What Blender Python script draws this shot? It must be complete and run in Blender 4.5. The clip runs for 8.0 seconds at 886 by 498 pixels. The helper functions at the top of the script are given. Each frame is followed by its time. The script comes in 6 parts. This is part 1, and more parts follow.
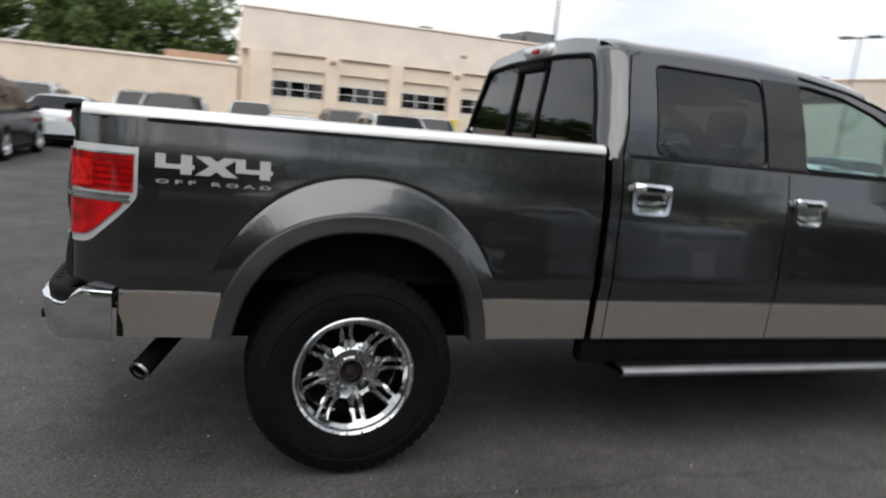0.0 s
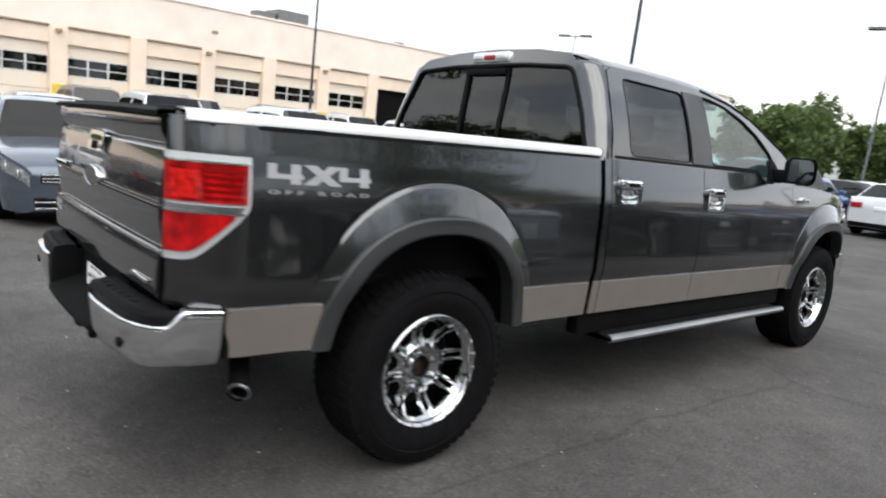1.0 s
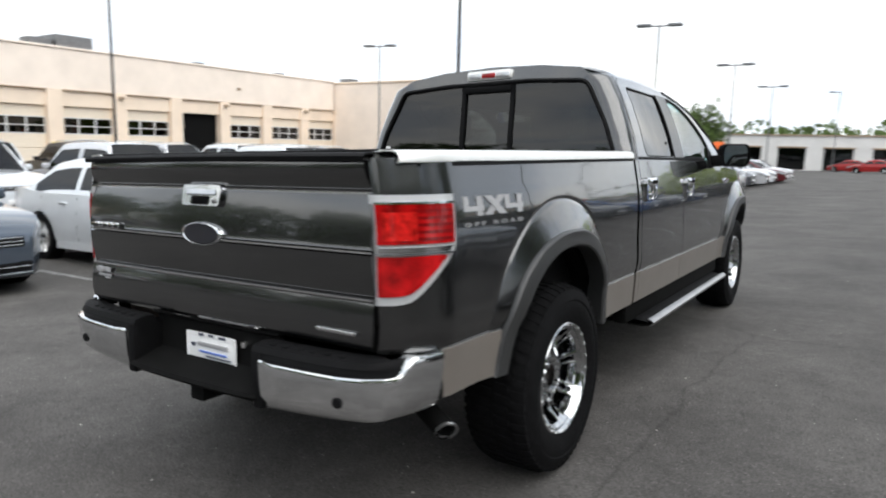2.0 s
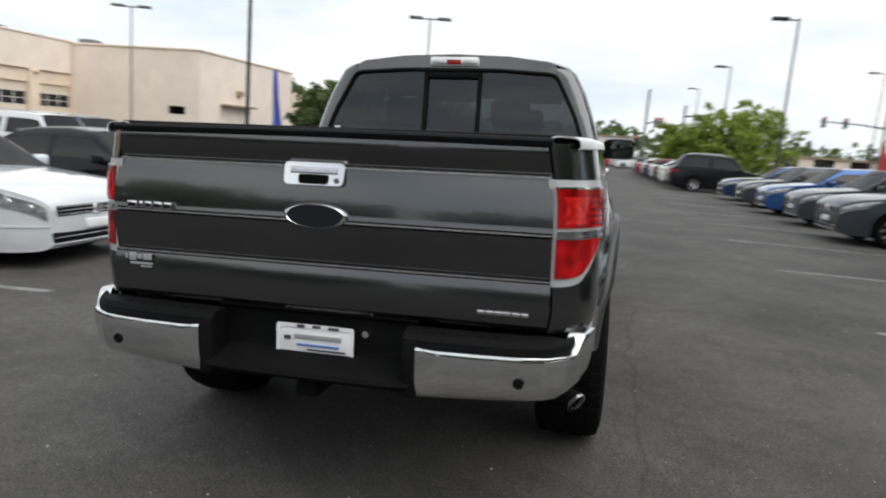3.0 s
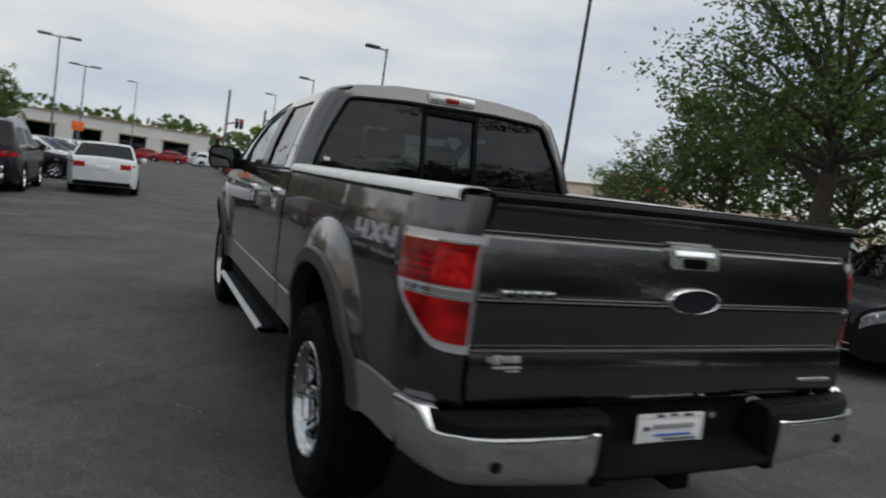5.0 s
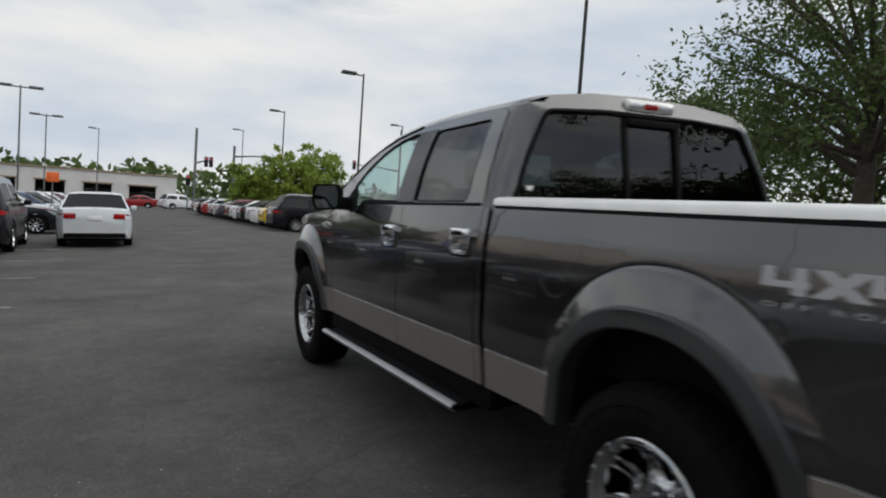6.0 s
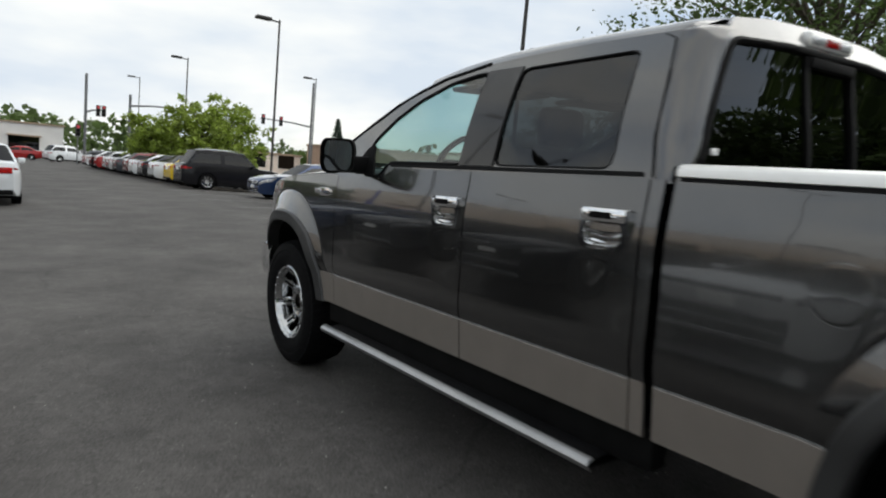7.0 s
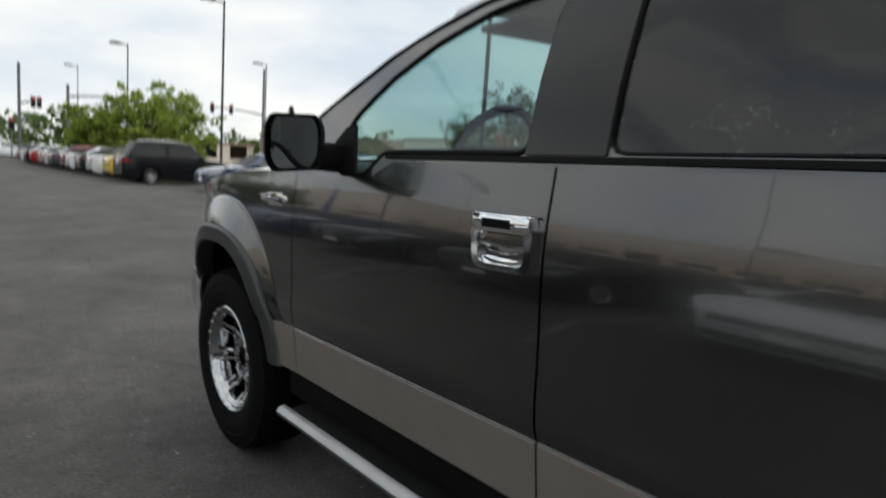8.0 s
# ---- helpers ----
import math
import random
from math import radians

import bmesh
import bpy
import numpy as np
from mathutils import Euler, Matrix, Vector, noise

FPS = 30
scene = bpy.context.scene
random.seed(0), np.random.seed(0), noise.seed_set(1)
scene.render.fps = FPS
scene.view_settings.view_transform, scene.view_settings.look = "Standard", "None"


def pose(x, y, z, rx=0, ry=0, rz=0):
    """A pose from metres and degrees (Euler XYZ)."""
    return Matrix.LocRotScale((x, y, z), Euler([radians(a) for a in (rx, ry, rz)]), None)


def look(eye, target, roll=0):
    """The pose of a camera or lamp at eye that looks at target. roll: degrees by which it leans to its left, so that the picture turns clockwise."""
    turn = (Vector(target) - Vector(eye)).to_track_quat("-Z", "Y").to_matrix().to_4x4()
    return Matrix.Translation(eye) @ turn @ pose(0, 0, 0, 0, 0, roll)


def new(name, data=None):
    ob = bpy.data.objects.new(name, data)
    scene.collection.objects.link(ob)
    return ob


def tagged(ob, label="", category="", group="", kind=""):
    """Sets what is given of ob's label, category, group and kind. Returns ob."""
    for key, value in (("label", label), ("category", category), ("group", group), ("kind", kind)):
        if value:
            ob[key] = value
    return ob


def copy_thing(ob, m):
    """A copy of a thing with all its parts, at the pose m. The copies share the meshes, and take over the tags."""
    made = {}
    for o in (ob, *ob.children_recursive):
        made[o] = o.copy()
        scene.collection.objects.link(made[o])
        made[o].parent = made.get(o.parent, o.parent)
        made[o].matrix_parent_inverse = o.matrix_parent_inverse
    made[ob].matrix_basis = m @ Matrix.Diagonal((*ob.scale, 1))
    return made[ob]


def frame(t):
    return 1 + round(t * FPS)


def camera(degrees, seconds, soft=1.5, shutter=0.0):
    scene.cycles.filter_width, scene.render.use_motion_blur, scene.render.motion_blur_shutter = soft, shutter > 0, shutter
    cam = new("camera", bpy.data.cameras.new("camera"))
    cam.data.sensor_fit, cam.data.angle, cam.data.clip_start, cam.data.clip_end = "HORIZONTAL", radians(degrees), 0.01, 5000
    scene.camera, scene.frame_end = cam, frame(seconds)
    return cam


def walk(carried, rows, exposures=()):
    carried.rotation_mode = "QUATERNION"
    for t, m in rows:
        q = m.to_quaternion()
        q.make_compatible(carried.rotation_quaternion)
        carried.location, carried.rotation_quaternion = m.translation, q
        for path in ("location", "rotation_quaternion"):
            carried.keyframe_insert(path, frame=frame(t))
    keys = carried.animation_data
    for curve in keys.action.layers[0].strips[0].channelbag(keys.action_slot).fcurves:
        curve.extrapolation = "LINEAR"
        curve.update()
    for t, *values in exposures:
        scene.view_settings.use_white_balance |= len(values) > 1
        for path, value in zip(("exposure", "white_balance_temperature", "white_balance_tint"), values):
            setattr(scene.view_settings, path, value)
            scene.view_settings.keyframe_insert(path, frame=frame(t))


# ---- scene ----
cam = camera(67.4, 8.0, soft=2.0, shutter=0.5)
PATH = [
    (0, (3.429, 0.526, 1.516), (1.575, 1.154, 1.108), 5.48),
    (0.2, (3.366, 0.288, 1.434), (1.570, 1.071, 1.035), 4.02),
    (0.5, (3.222, -0.104, 1.498), (1.565, 0.937, 1.085), 7.35),
    (0.8, (3.116, -0.457, 1.454), (1.591, 0.779, 1.069), 6.42),
    (1, (2.985, -0.686, 1.490), (1.497, 0.595, 1.105), 6.70),
    (1.2, (2.869, -0.876, 1.451), (1.441, 0.481, 1.103), 4.94),
    (1.5, (2.603, -1.178, 1.473), (1.307, 0.299, 1.101), 5.63),
    (1.7, (2.400, -1.358, 1.465), (1.180, 0.188, 1.117), 3.36),
    (2.8, (1.130, -2.073, 1.426), (0.546, -0.187, 1.106), 3.87),
    (3, (0.872, -2.157, 1.393), (0.458, -0.229, 1.064), 4.53),
    (3.2, (0.626, -2.186, 1.416), (0.351, -0.227, 1.117), 5.67),
    (3.5, (0.224, -2.188, 1.367), (0.159, -0.210, 1.080), 3.77),
    (3.8, (-0.189, -2.159, 1.355), (-0.015, -0.177, 1.145), 6.17),
    (4, (-0.454, -2.144, 1.319), (-0.124, -0.181, 1.134), 5.29),
    (4.2, (-0.720, -2.057, 1.350), (-0.252, -0.124, 1.133), 7.31),
    (5.3, (-2.046, -1.330, 1.337), (-1.132, 0.441, 1.178), 6.82),
    (5.5, (-2.187, -1.002, 1.288), (-1.286, 0.780, 1.165), 4.33),
    (6, (-2.549, -0.460, 1.274), (-1.640, 1.318, 1.162), 3.92),
    (6.2, (-2.667, -0.217, 1.238), (-1.669, 1.509, 1.078), 5.39),
    (6.5, (-2.737, 0.166, 1.249), (-1.639, 1.828, 1.076), 5.05),
    (6.8, (-2.798, 0.545, 1.199), (-1.715, 2.218, 1.039), 5.36),
    (7, (-2.715, 0.837, 1.255), (-1.567, 2.461, 1.042), 4.96),
    (7.2, (-2.673, 1.114, 1.226), (-1.521, 2.741, 1.067), 4.71),
    (7.5, (-2.532, 1.477, 1.260), (-1.295, 3.034, 1.039), 4.27),
    (7.8, (-2.315, 1.840, 1.237), (-1.065, 3.394, 1.088), 2.81),
    (8, (-2.120, 2.091, 1.276), (-0.875, 3.636, 1.030), 3.56),
]
walk(cam, [(t, look(eye, target, roll)) for t, eye, target, roll in PATH],
     [(0, 0.24, 6540, 10), (0.8, 0.76, 6470, 10), (1.7, 0.74, 6450, 9), (2.8, 0.32, 6540, 8), (3.5, 0.2, 6560, 8), (4, -0.04, 6550, 8), (4.2, -0.16, 6550, 8), (5.3, -0.36, 6520, 8), (6, -0.25, 6520, 8), (6.5, 0.0, 6580, 8), (7, 0.1, 6620, 7), (8, 0.08, 6660, 7)])

# ---- world, sun, exposure ----
world = bpy.data.worlds.new("sky")
scene.world = world
world.use_nodes = True
wn, wl = world.node_tree.nodes, world.node_tree.links
bg = wn["Background"]
sky = wn.new("ShaderNodeTexSky")
sky.sky_type = "NISHITA"
sky.sun_disc = False
sky.sun_elevation, sky.sun_rotation = radians(56), radians(109)
dim = wn.new("ShaderNodeVectorMath"); dim.operation = "SCALE"; dim.inputs["Scale"].default_value = 0.12
wl.new(sky.outputs[0], dim.inputs[0])
tc = wn.new("ShaderNodeTexCoord")
mp = wn.new("ShaderNodeMapping"); mp.inputs["Scale"].default_value = (1.0, 1.0, 3.2)
wl.new(tc.outputs["Generated"], mp.inputs[0])
cn = wn.new("ShaderNodeTexNoise"); cn.inputs["Scale"].default_value = 1.7; cn.inputs["Detail"].default_value = 7
cn.inputs["Roughness"].default_value = 0.55; cn.inputs["Distortion"].default_value = 0.4
wl.new(mp.outputs[0], cn.inputs["Vector"])
cr = wn.new("ShaderNodeValToRGB")
cr.color_ramp.elements[0].position, cr.color_ramp.elements[0].color = 0.30, (0.25, 0.25, 0.25, 1)
cr.color_ramp.elements[1].position, cr.color_ramp.elements[1].color = 0.50, (1, 1, 1, 1)
wl.new(cn.outputs["Fac"], cr.inputs[0])
cn2 = wn.new("ShaderNodeTexNoise"); cn2.inputs["Scale"].default_value = 2.6; cn2.inputs["Detail"].default_value = 5
wl.new(mp.outputs[0], cn2.inputs["Vector"])
cc = wn.new("ShaderNodeValToRGB")
cc.color_ramp.elements[0].position, cc.color_ramp.elements[0].color = 0.35, (0.67, 0.745, 0.86, 1)
cc.color_ramp.elements[1].position, cc.color_ramp.elements[1].color = 0.62, (1.0, 1.0, 0.99, 1)
wl.new(cn2.outputs["Fac"], cc.inputs[0])
mx = wn.new("ShaderNodeMix"); mx.data_type = "RGBA"
wl.new(cr.outputs[0], mx.inputs[0]); wl.new(dim.outputs[0], mx.inputs[6]); wl.new(cc.outputs[0], mx.inputs[7])
wl.new(mx.outputs[2], bg.inputs[0])
bg.inputs[1].default_value = 1.0
sun = new("sun", bpy.data.lights.new("sun", "SUN"))
sun.data.energy, sun.data.angle, sun.data.color = 1.6, radians(70), (1, 0.97, 0.93)
sun.matrix_world = look((20, -4, 32), (0, 3, 0))

# ---- materials ----
def material(name, color, rough=0.5, metal=0.0, vary=0.15, scale=8.0, bump=0.0, bscale=60.0, coat=0.0, spec=0.5, rand=0.0, fine=0.0):
    m = bpy.data.materials.new(name)
    m.use_nodes = True
    n, l = m.node_tree.nodes, m.node_tree.links
    p = n["Principled BSDF"]
    p.inputs["Roughness"].default_value, p.inputs["Metallic"].default_value = rough, metal
    p.inputs["Coat Weight"].default_value, p.inputs["Specular IOR Level"].default_value = coat, spec
    p.inputs["Coat Roughness"].default_value = 0.03
    tcn = n.new("ShaderNodeTexCoord")
    nz = n.new("ShaderNodeTexNoise"); nz.inputs["Scale"].default_value = scale; nz.inputs["Detail"].default_value = 5
    l.new(tcn.outputs["Object"], nz.inputs["Vector"])
    rp = n.new("ShaderNodeValToRGB")
    rp.color_ramp.elements[0].position, rp.color_ramp.elements[1].position = 0.3, 0.7
    rp.color_ramp.elements[0].color = (*[c * (1 - vary) for c in color], 1)
    rp.color_ramp.elements[1].color = (*[min(1, c * (1 + vary)) for c in color], 1)
    l.new(nz.outputs["Fac"], rp.inputs[0])
    out = rp.outputs[0]
    if fine:
        f = n.new("ShaderNodeTexNoise"); f.inputs["Scale"].default_value = bscale; f.inputs["Detail"].default_value = 3
        l.new(tcn.outputs["Object"], f.inputs["Vector"])
        mr = n.new("ShaderNodeMapRange"); mr.inputs[1].default_value, mr.inputs[2].default_value = 0.3, 0.7
        mr.inputs[3].default_value, mr.inputs[4].default_value = 1 - fine, 1 + fine
        l.new(f.outputs["Fac"], mr.inputs[0])
        v = n.new("ShaderNodeVectorMath"); v.operation = "SCALE"
        l.new(out, v.inputs[0]); l.new(mr.outputs[0], v.inputs["Scale"])
        out = v.outputs[0]
    if rand:
        oi = n.new("ShaderNodeNewGeometry")
        mr = n.new("ShaderNodeMapRange"); mr.inputs[3].default_value, mr.inputs[4].default_value = 1 - rand, 1 + rand
        l.new(oi.outputs["Random Per Island"], mr.inputs[0])
        v = n.new("ShaderNodeVectorMath"); v.operation = "SCALE"
        l.new(out, v.inputs[0]); l.new(mr.outputs[0], v.inputs["Scale"])
        out = v.outputs[0]
    l.new(out, p.inputs["Base Color"])
    if bump:
        b = n.new("ShaderNodeBump"); b.inputs["Strength"].default_value = bump; b.inputs["Distance"].default_value = 0.01
        nb = n.new("ShaderNodeTexNoise"); nb.inputs["Scale"].default_value = bscale; nb.inputs["Detail"].default_value = 4
        l.new(tcn.outputs["Object"], nb.inputs["Vector"]); l.new(nb.outputs["Fac"], b.inputs["Height"])
        l.new(b.outputs[0], p.inputs["Normal"])
    return m


def foliage(name, color, rough, **more):
    """Leaves: a matt upper face that lets part of the light through."""
    m = material(name, color, rough, **more)
    n, l = m.node_tree.nodes, m.node_tree.links
    p = n["Principled BSDF"]
    tl = n.new("ShaderNodeBsdfTranslucent")
    l.new(p.inputs["Base Color"].links[0].from_socket, tl.inputs[0])
    ms = n.new("ShaderNodeMixShader"); ms.inputs[0].default_value = 0.38
    l.new(p.outputs[0], ms.inputs[1]); l.new(tl.outputs[0], ms.inputs[2])
    l.new(ms.outputs[0], n["Material Output"].inputs[0])
    return m


def paint(name, color, flake=0.5, rough=0.18):
    """Metallic car paint under clear coat."""
    m = material(name, color, rough=rough, metal=flake, vary=0.05, scale=3, coat=1.0, spec=0.15)
    return m


def glass(name, tint, rough=0.0, gloss=0.06, graze=0.9):
    """Thin window glass: tinted, with mirror gloss by Fresnel."""
    m = bpy.data.materials.new(name)
    m.use_nodes = True
    n, l = m.node_tree.nodes, m.node_tree.links
    n.remove(n["Principled BSDF"])
    tr = n.new("ShaderNodeBsdfTransparent"); tr.inputs[0].default_value = (*tint, 1)
    gl = n.new("ShaderNodeBsdfGlossy"); gl.inputs["Roughness"].default_value = rough; gl.inputs[0].default_value = (1, 1, 1, 1)
    lw = n.new("ShaderNodeLayerWeight"); lw.inputs[0].default_value = 0.5
    pw = n.new("ShaderNodeMath"); pw.operation = "POWER"; pw.inputs[1].default_value = 4.6
    ma = n.new("ShaderNodeMath"); ma.operation = "MULTIPLY_ADD"; ma.inputs[1].default_value, ma.inputs[2].default_value = graze, gloss
    ms = n.new("ShaderNodeMixShader")
    l.new(lw.outputs["Facing"], pw.inputs[0]); l.new(pw.outputs[0], ma.inputs[0])
    l.new(ma.outputs[0], ms.inputs[0]); l.new(tr.outputs[0], ms.inputs[1]); l.new(gl.outputs[0], ms.inputs[2])
    l.new(ms.outputs[0], n["Material Output"].inputs[0])
    return m


M = dict(
    grey=paint("charcoal_metallic_paint", (0.090, 0.091, 0.092), 0.96, 0.19),
    tan=material("pewter_lower_paint", (0.225, 0.20, 0.178), 0.38, 0.35, vary=0.05, coat=0.6),
    black=material("black_plastic", (0.0045, 0.0045, 0.005), 0.68, vary=0.25, bump=0.15, bscale=150, spec=0.12),
    pillar=material("dark_pillar_film", (0.013, 0.012, 0.0115), 0.35, vary=0.15, bump=0.05, bscale=200, coat=0.4, spec=0.2),
    rubber=material("tyre_rubber", (0.0055, 0.0055, 0.006), 0.8, vary=0.3, scale=30, bump=0.3, bscale=120, spec=0.08),
    # near black; also colours the sheets that stand for shade inside the workshop
    under=material("dark_underbody_and_shade", (0.005, 0.005, 0.005), 0.85, vary=0.3, spec=0.1),
    chrome=material("chrome", (0.82, 0.83, 0.84), 0.07, 1.0, vary=0.03, scale=14),
    lamp_chrome=material("lamp_chrome", (0.84, 0.85, 0.86), 0.14, 1.0, vary=0.05, scale=12),
    bchrome=material("brushed_bright_metal", (0.80, 0.80, 0.80), 0.25, 1.0, vary=0.06, scale=20),
    bumper_chrome=material("satin_chrome", (0.76, 0.77, 0.78), 0.1, 1.0, vary=0.05, scale=9),
    wheel_chrome=material("wheel_chrome", (0.52, 0.53, 0.54), 0.07, 1.0, vary=0.08, scale=30),
    stone=material("pale_grit", (0.24, 0.23, 0.215), 0.9, rand=0.7),
    edge=material("dull_aluminium", (0.36, 0.36, 0.36), 0.3, 0.9, vary=0.1),
    steel=material("grey_steel", (0.20, 0.20, 0.20), 0.4, 0.8),
    rail=material("satin_bright_rail", (0.82, 0.82, 0.80), 0.35, 0.5, vary=0.05),
    flare=material("satin_grey_flare", (0.058, 0.059, 0.060), 0.40, 0.45, vary=0.06, scale=5, bump=0.03, bscale=220, spec=0.4),
    lamp_trim=material("silver_lamp_trim", (0.60, 0.61, 0.62), 0.28, 0.35, vary=0.06, scale=10, coat=0.5),
    red_rib=material("dark_red_rib", (0.20, 0.003, 0.004), 0.2, coat=0.6, spec=0.2),
    rust=material("dark_rusty_hub", (0.020, 0.013, 0.010), 0.7, vary=0.5, scale=40, bump=0.3, bscale=150),
    red=material("red_lens", (0.34, 0.004, 0.005), 0.15, vary=0.65, scale=14, coat=0.6, spec=0.2),
    redlit=material("red_reflector", (0.50, 0.012, 0.010), 0.2, vary=0.55, scale=40, coat=0.5, spec=0.2),
    clear=material("clear_lens", (0.62, 0.63, 0.65), 0.12, 0.4, vary=0.3, scale=40, coat=1.0),
    lamp=material("headlamp", (0.42, 0.43, 0.45), 0.1, 0.6, vary=0.5, scale=25, coat=1.0),
    white=material("white_plastic", (0.88, 0.88, 0.88), 0.4, vary=0.04),
    decal=material("silver_decal", (0.40, 0.40, 0.41), 0.4, 0.2, vary=0.06),
    faint=material("worn_grey_decal", (0.26, 0.26, 0.265), 0.5, 0.2, vary=0.2, scale=40),
    ink=material("dark_print", (0.05, 0.06, 0.09), 0.5),
    blueink=material("blue_print", (0.08, 0.16, 0.5), 0.5),
    emblem=material("dark_blue_emblem", (0.004, 0.005, 0.011), 0.15, coat=1.0),
    dark_glass=glass("privacy_glass", (0.048, 0.052, 0.054), gloss=0.05),
    glass=glass("green_tint_glass", (0.60, 0.76, 0.75)),
    car_glass=glass("car_glass", (0.03, 0.038, 0.04), gloss=0.05, graze=0.25),
    mirror=material("mirror_glass", (0.48, 0.51, 0.52), 0.0, 1.0, vary=0.0),
    seat=material("grey_seat_cloth", (0.10, 0.10, 0.10), 0.8, vary=0.2, bump=0.2, bscale=200),
    asphalt=material("asphalt", (0.080, 0.0755, 0.072), 0.85, vary=0.16, scale=0.35, bump=0.45, bscale=90, fine=0.42, spec=0.3),
    line=material("worn_white_paint", (0.17, 0.17, 0.167), 0.75, vary=0.6, scale=9, fine=0.3),
    stucco=material("beige_stucco", (0.85, 0.70, 0.555), 0.85, vary=0.06, scale=0.8, bump=0.2, bscale=40),
    stucco2=material("pale_stucco", (0.85, 0.74, 0.64), 0.85, vary=0.06, scale=0.8, bump=0.2, bscale=40),
    coping=material("tan_trim", (0.34, 0.25, 0.17), 0.7, vary=0.1),
    whitewall=material("white_wall", (0.72, 0.71, 0.69), 0.8, vary=0.06, scale=0.7),
    door=material("cream_door_panel", (0.82, 0.71, 0.57), 0.6, vary=0.05),
    pole=material("dark_bronze_pole", (0.035, 0.033, 0.032), 0.5, 0.2, vary=0.2),
    galv=material("galvanised_pole", (0.17, 0.175, 0.18), 0.5, 0.6, vary=0.15),
    leaf=foliage("green_leaf", (0.066, 0.106, 0.022), 0.55, vary=0.3, scale=2.0, rand=0.45),
    leaf2=foliage("bright_leaf", (0.25, 0.33, 0.05), 0.55, vary=0.25, scale=2.0, rand=0.35),
    leaf3=foliage("far_leaf", (0.085, 0.130, 0.034), 0.6, vary=0.3, scale=1.0, rand=0.45),
    pine=material("dark_conifer", (0.03, 0.055, 0.03), 0.6, vary=0.3, rand=0.4),
    bark=material("bark", (0.075, 0.06, 0.045), 0.9, vary=0.3, scale=12, bump=0.6, bscale=30),
    brick=material("brown_block", (0.40, 0.27, 0.19), 0.85, vary=0.15, scale=2),
    signred=material("red_sign", (0.62, 0.05, 0.06), 0.5),
    orange=material("orange_sign", (0.85, 0.16, 0.03), 0.5),
    blue=material("blue_banner", (0.03, 0.07, 0.42), 0.7),
    yellow=material("yellow_paint", (0.75, 0.55, 0.06), 0.5),
)
for _n, _c in dict(silver=(0.62, 0.63, 0.65), white=(0.72, 0.745, 0.77), slate=(0.075, 0.083, 0.095), charcoal=(0.022, 0.023, 0.026),
                   black=(0.012, 0.012, 0.014), navy=(0.02, 0.045, 0.12), blue=(0.03, 0.11, 0.33), red=(0.35, 0.02, 0.02),
                   yellow=(0.75, 0.52, 0.02), maroon=(0.12, 0.015, 0.02), bluegrey=(0.09, 0.11, 0.14), ice=(0.62, 0.68, 0.76)).items():
    M["car_" + _n] = paint("car_paint_" + _n, _c, 0.15 if _n in ("white", "black", "red", "yellow") else 0.45)
    if _n in ("black", "charcoal", "slate"):
        M["car_" + _n].node_tree.nodes["Principled BSDF"].inputs["Coat Weight"].default_value = 0.2 if _n == "black" else 0.45


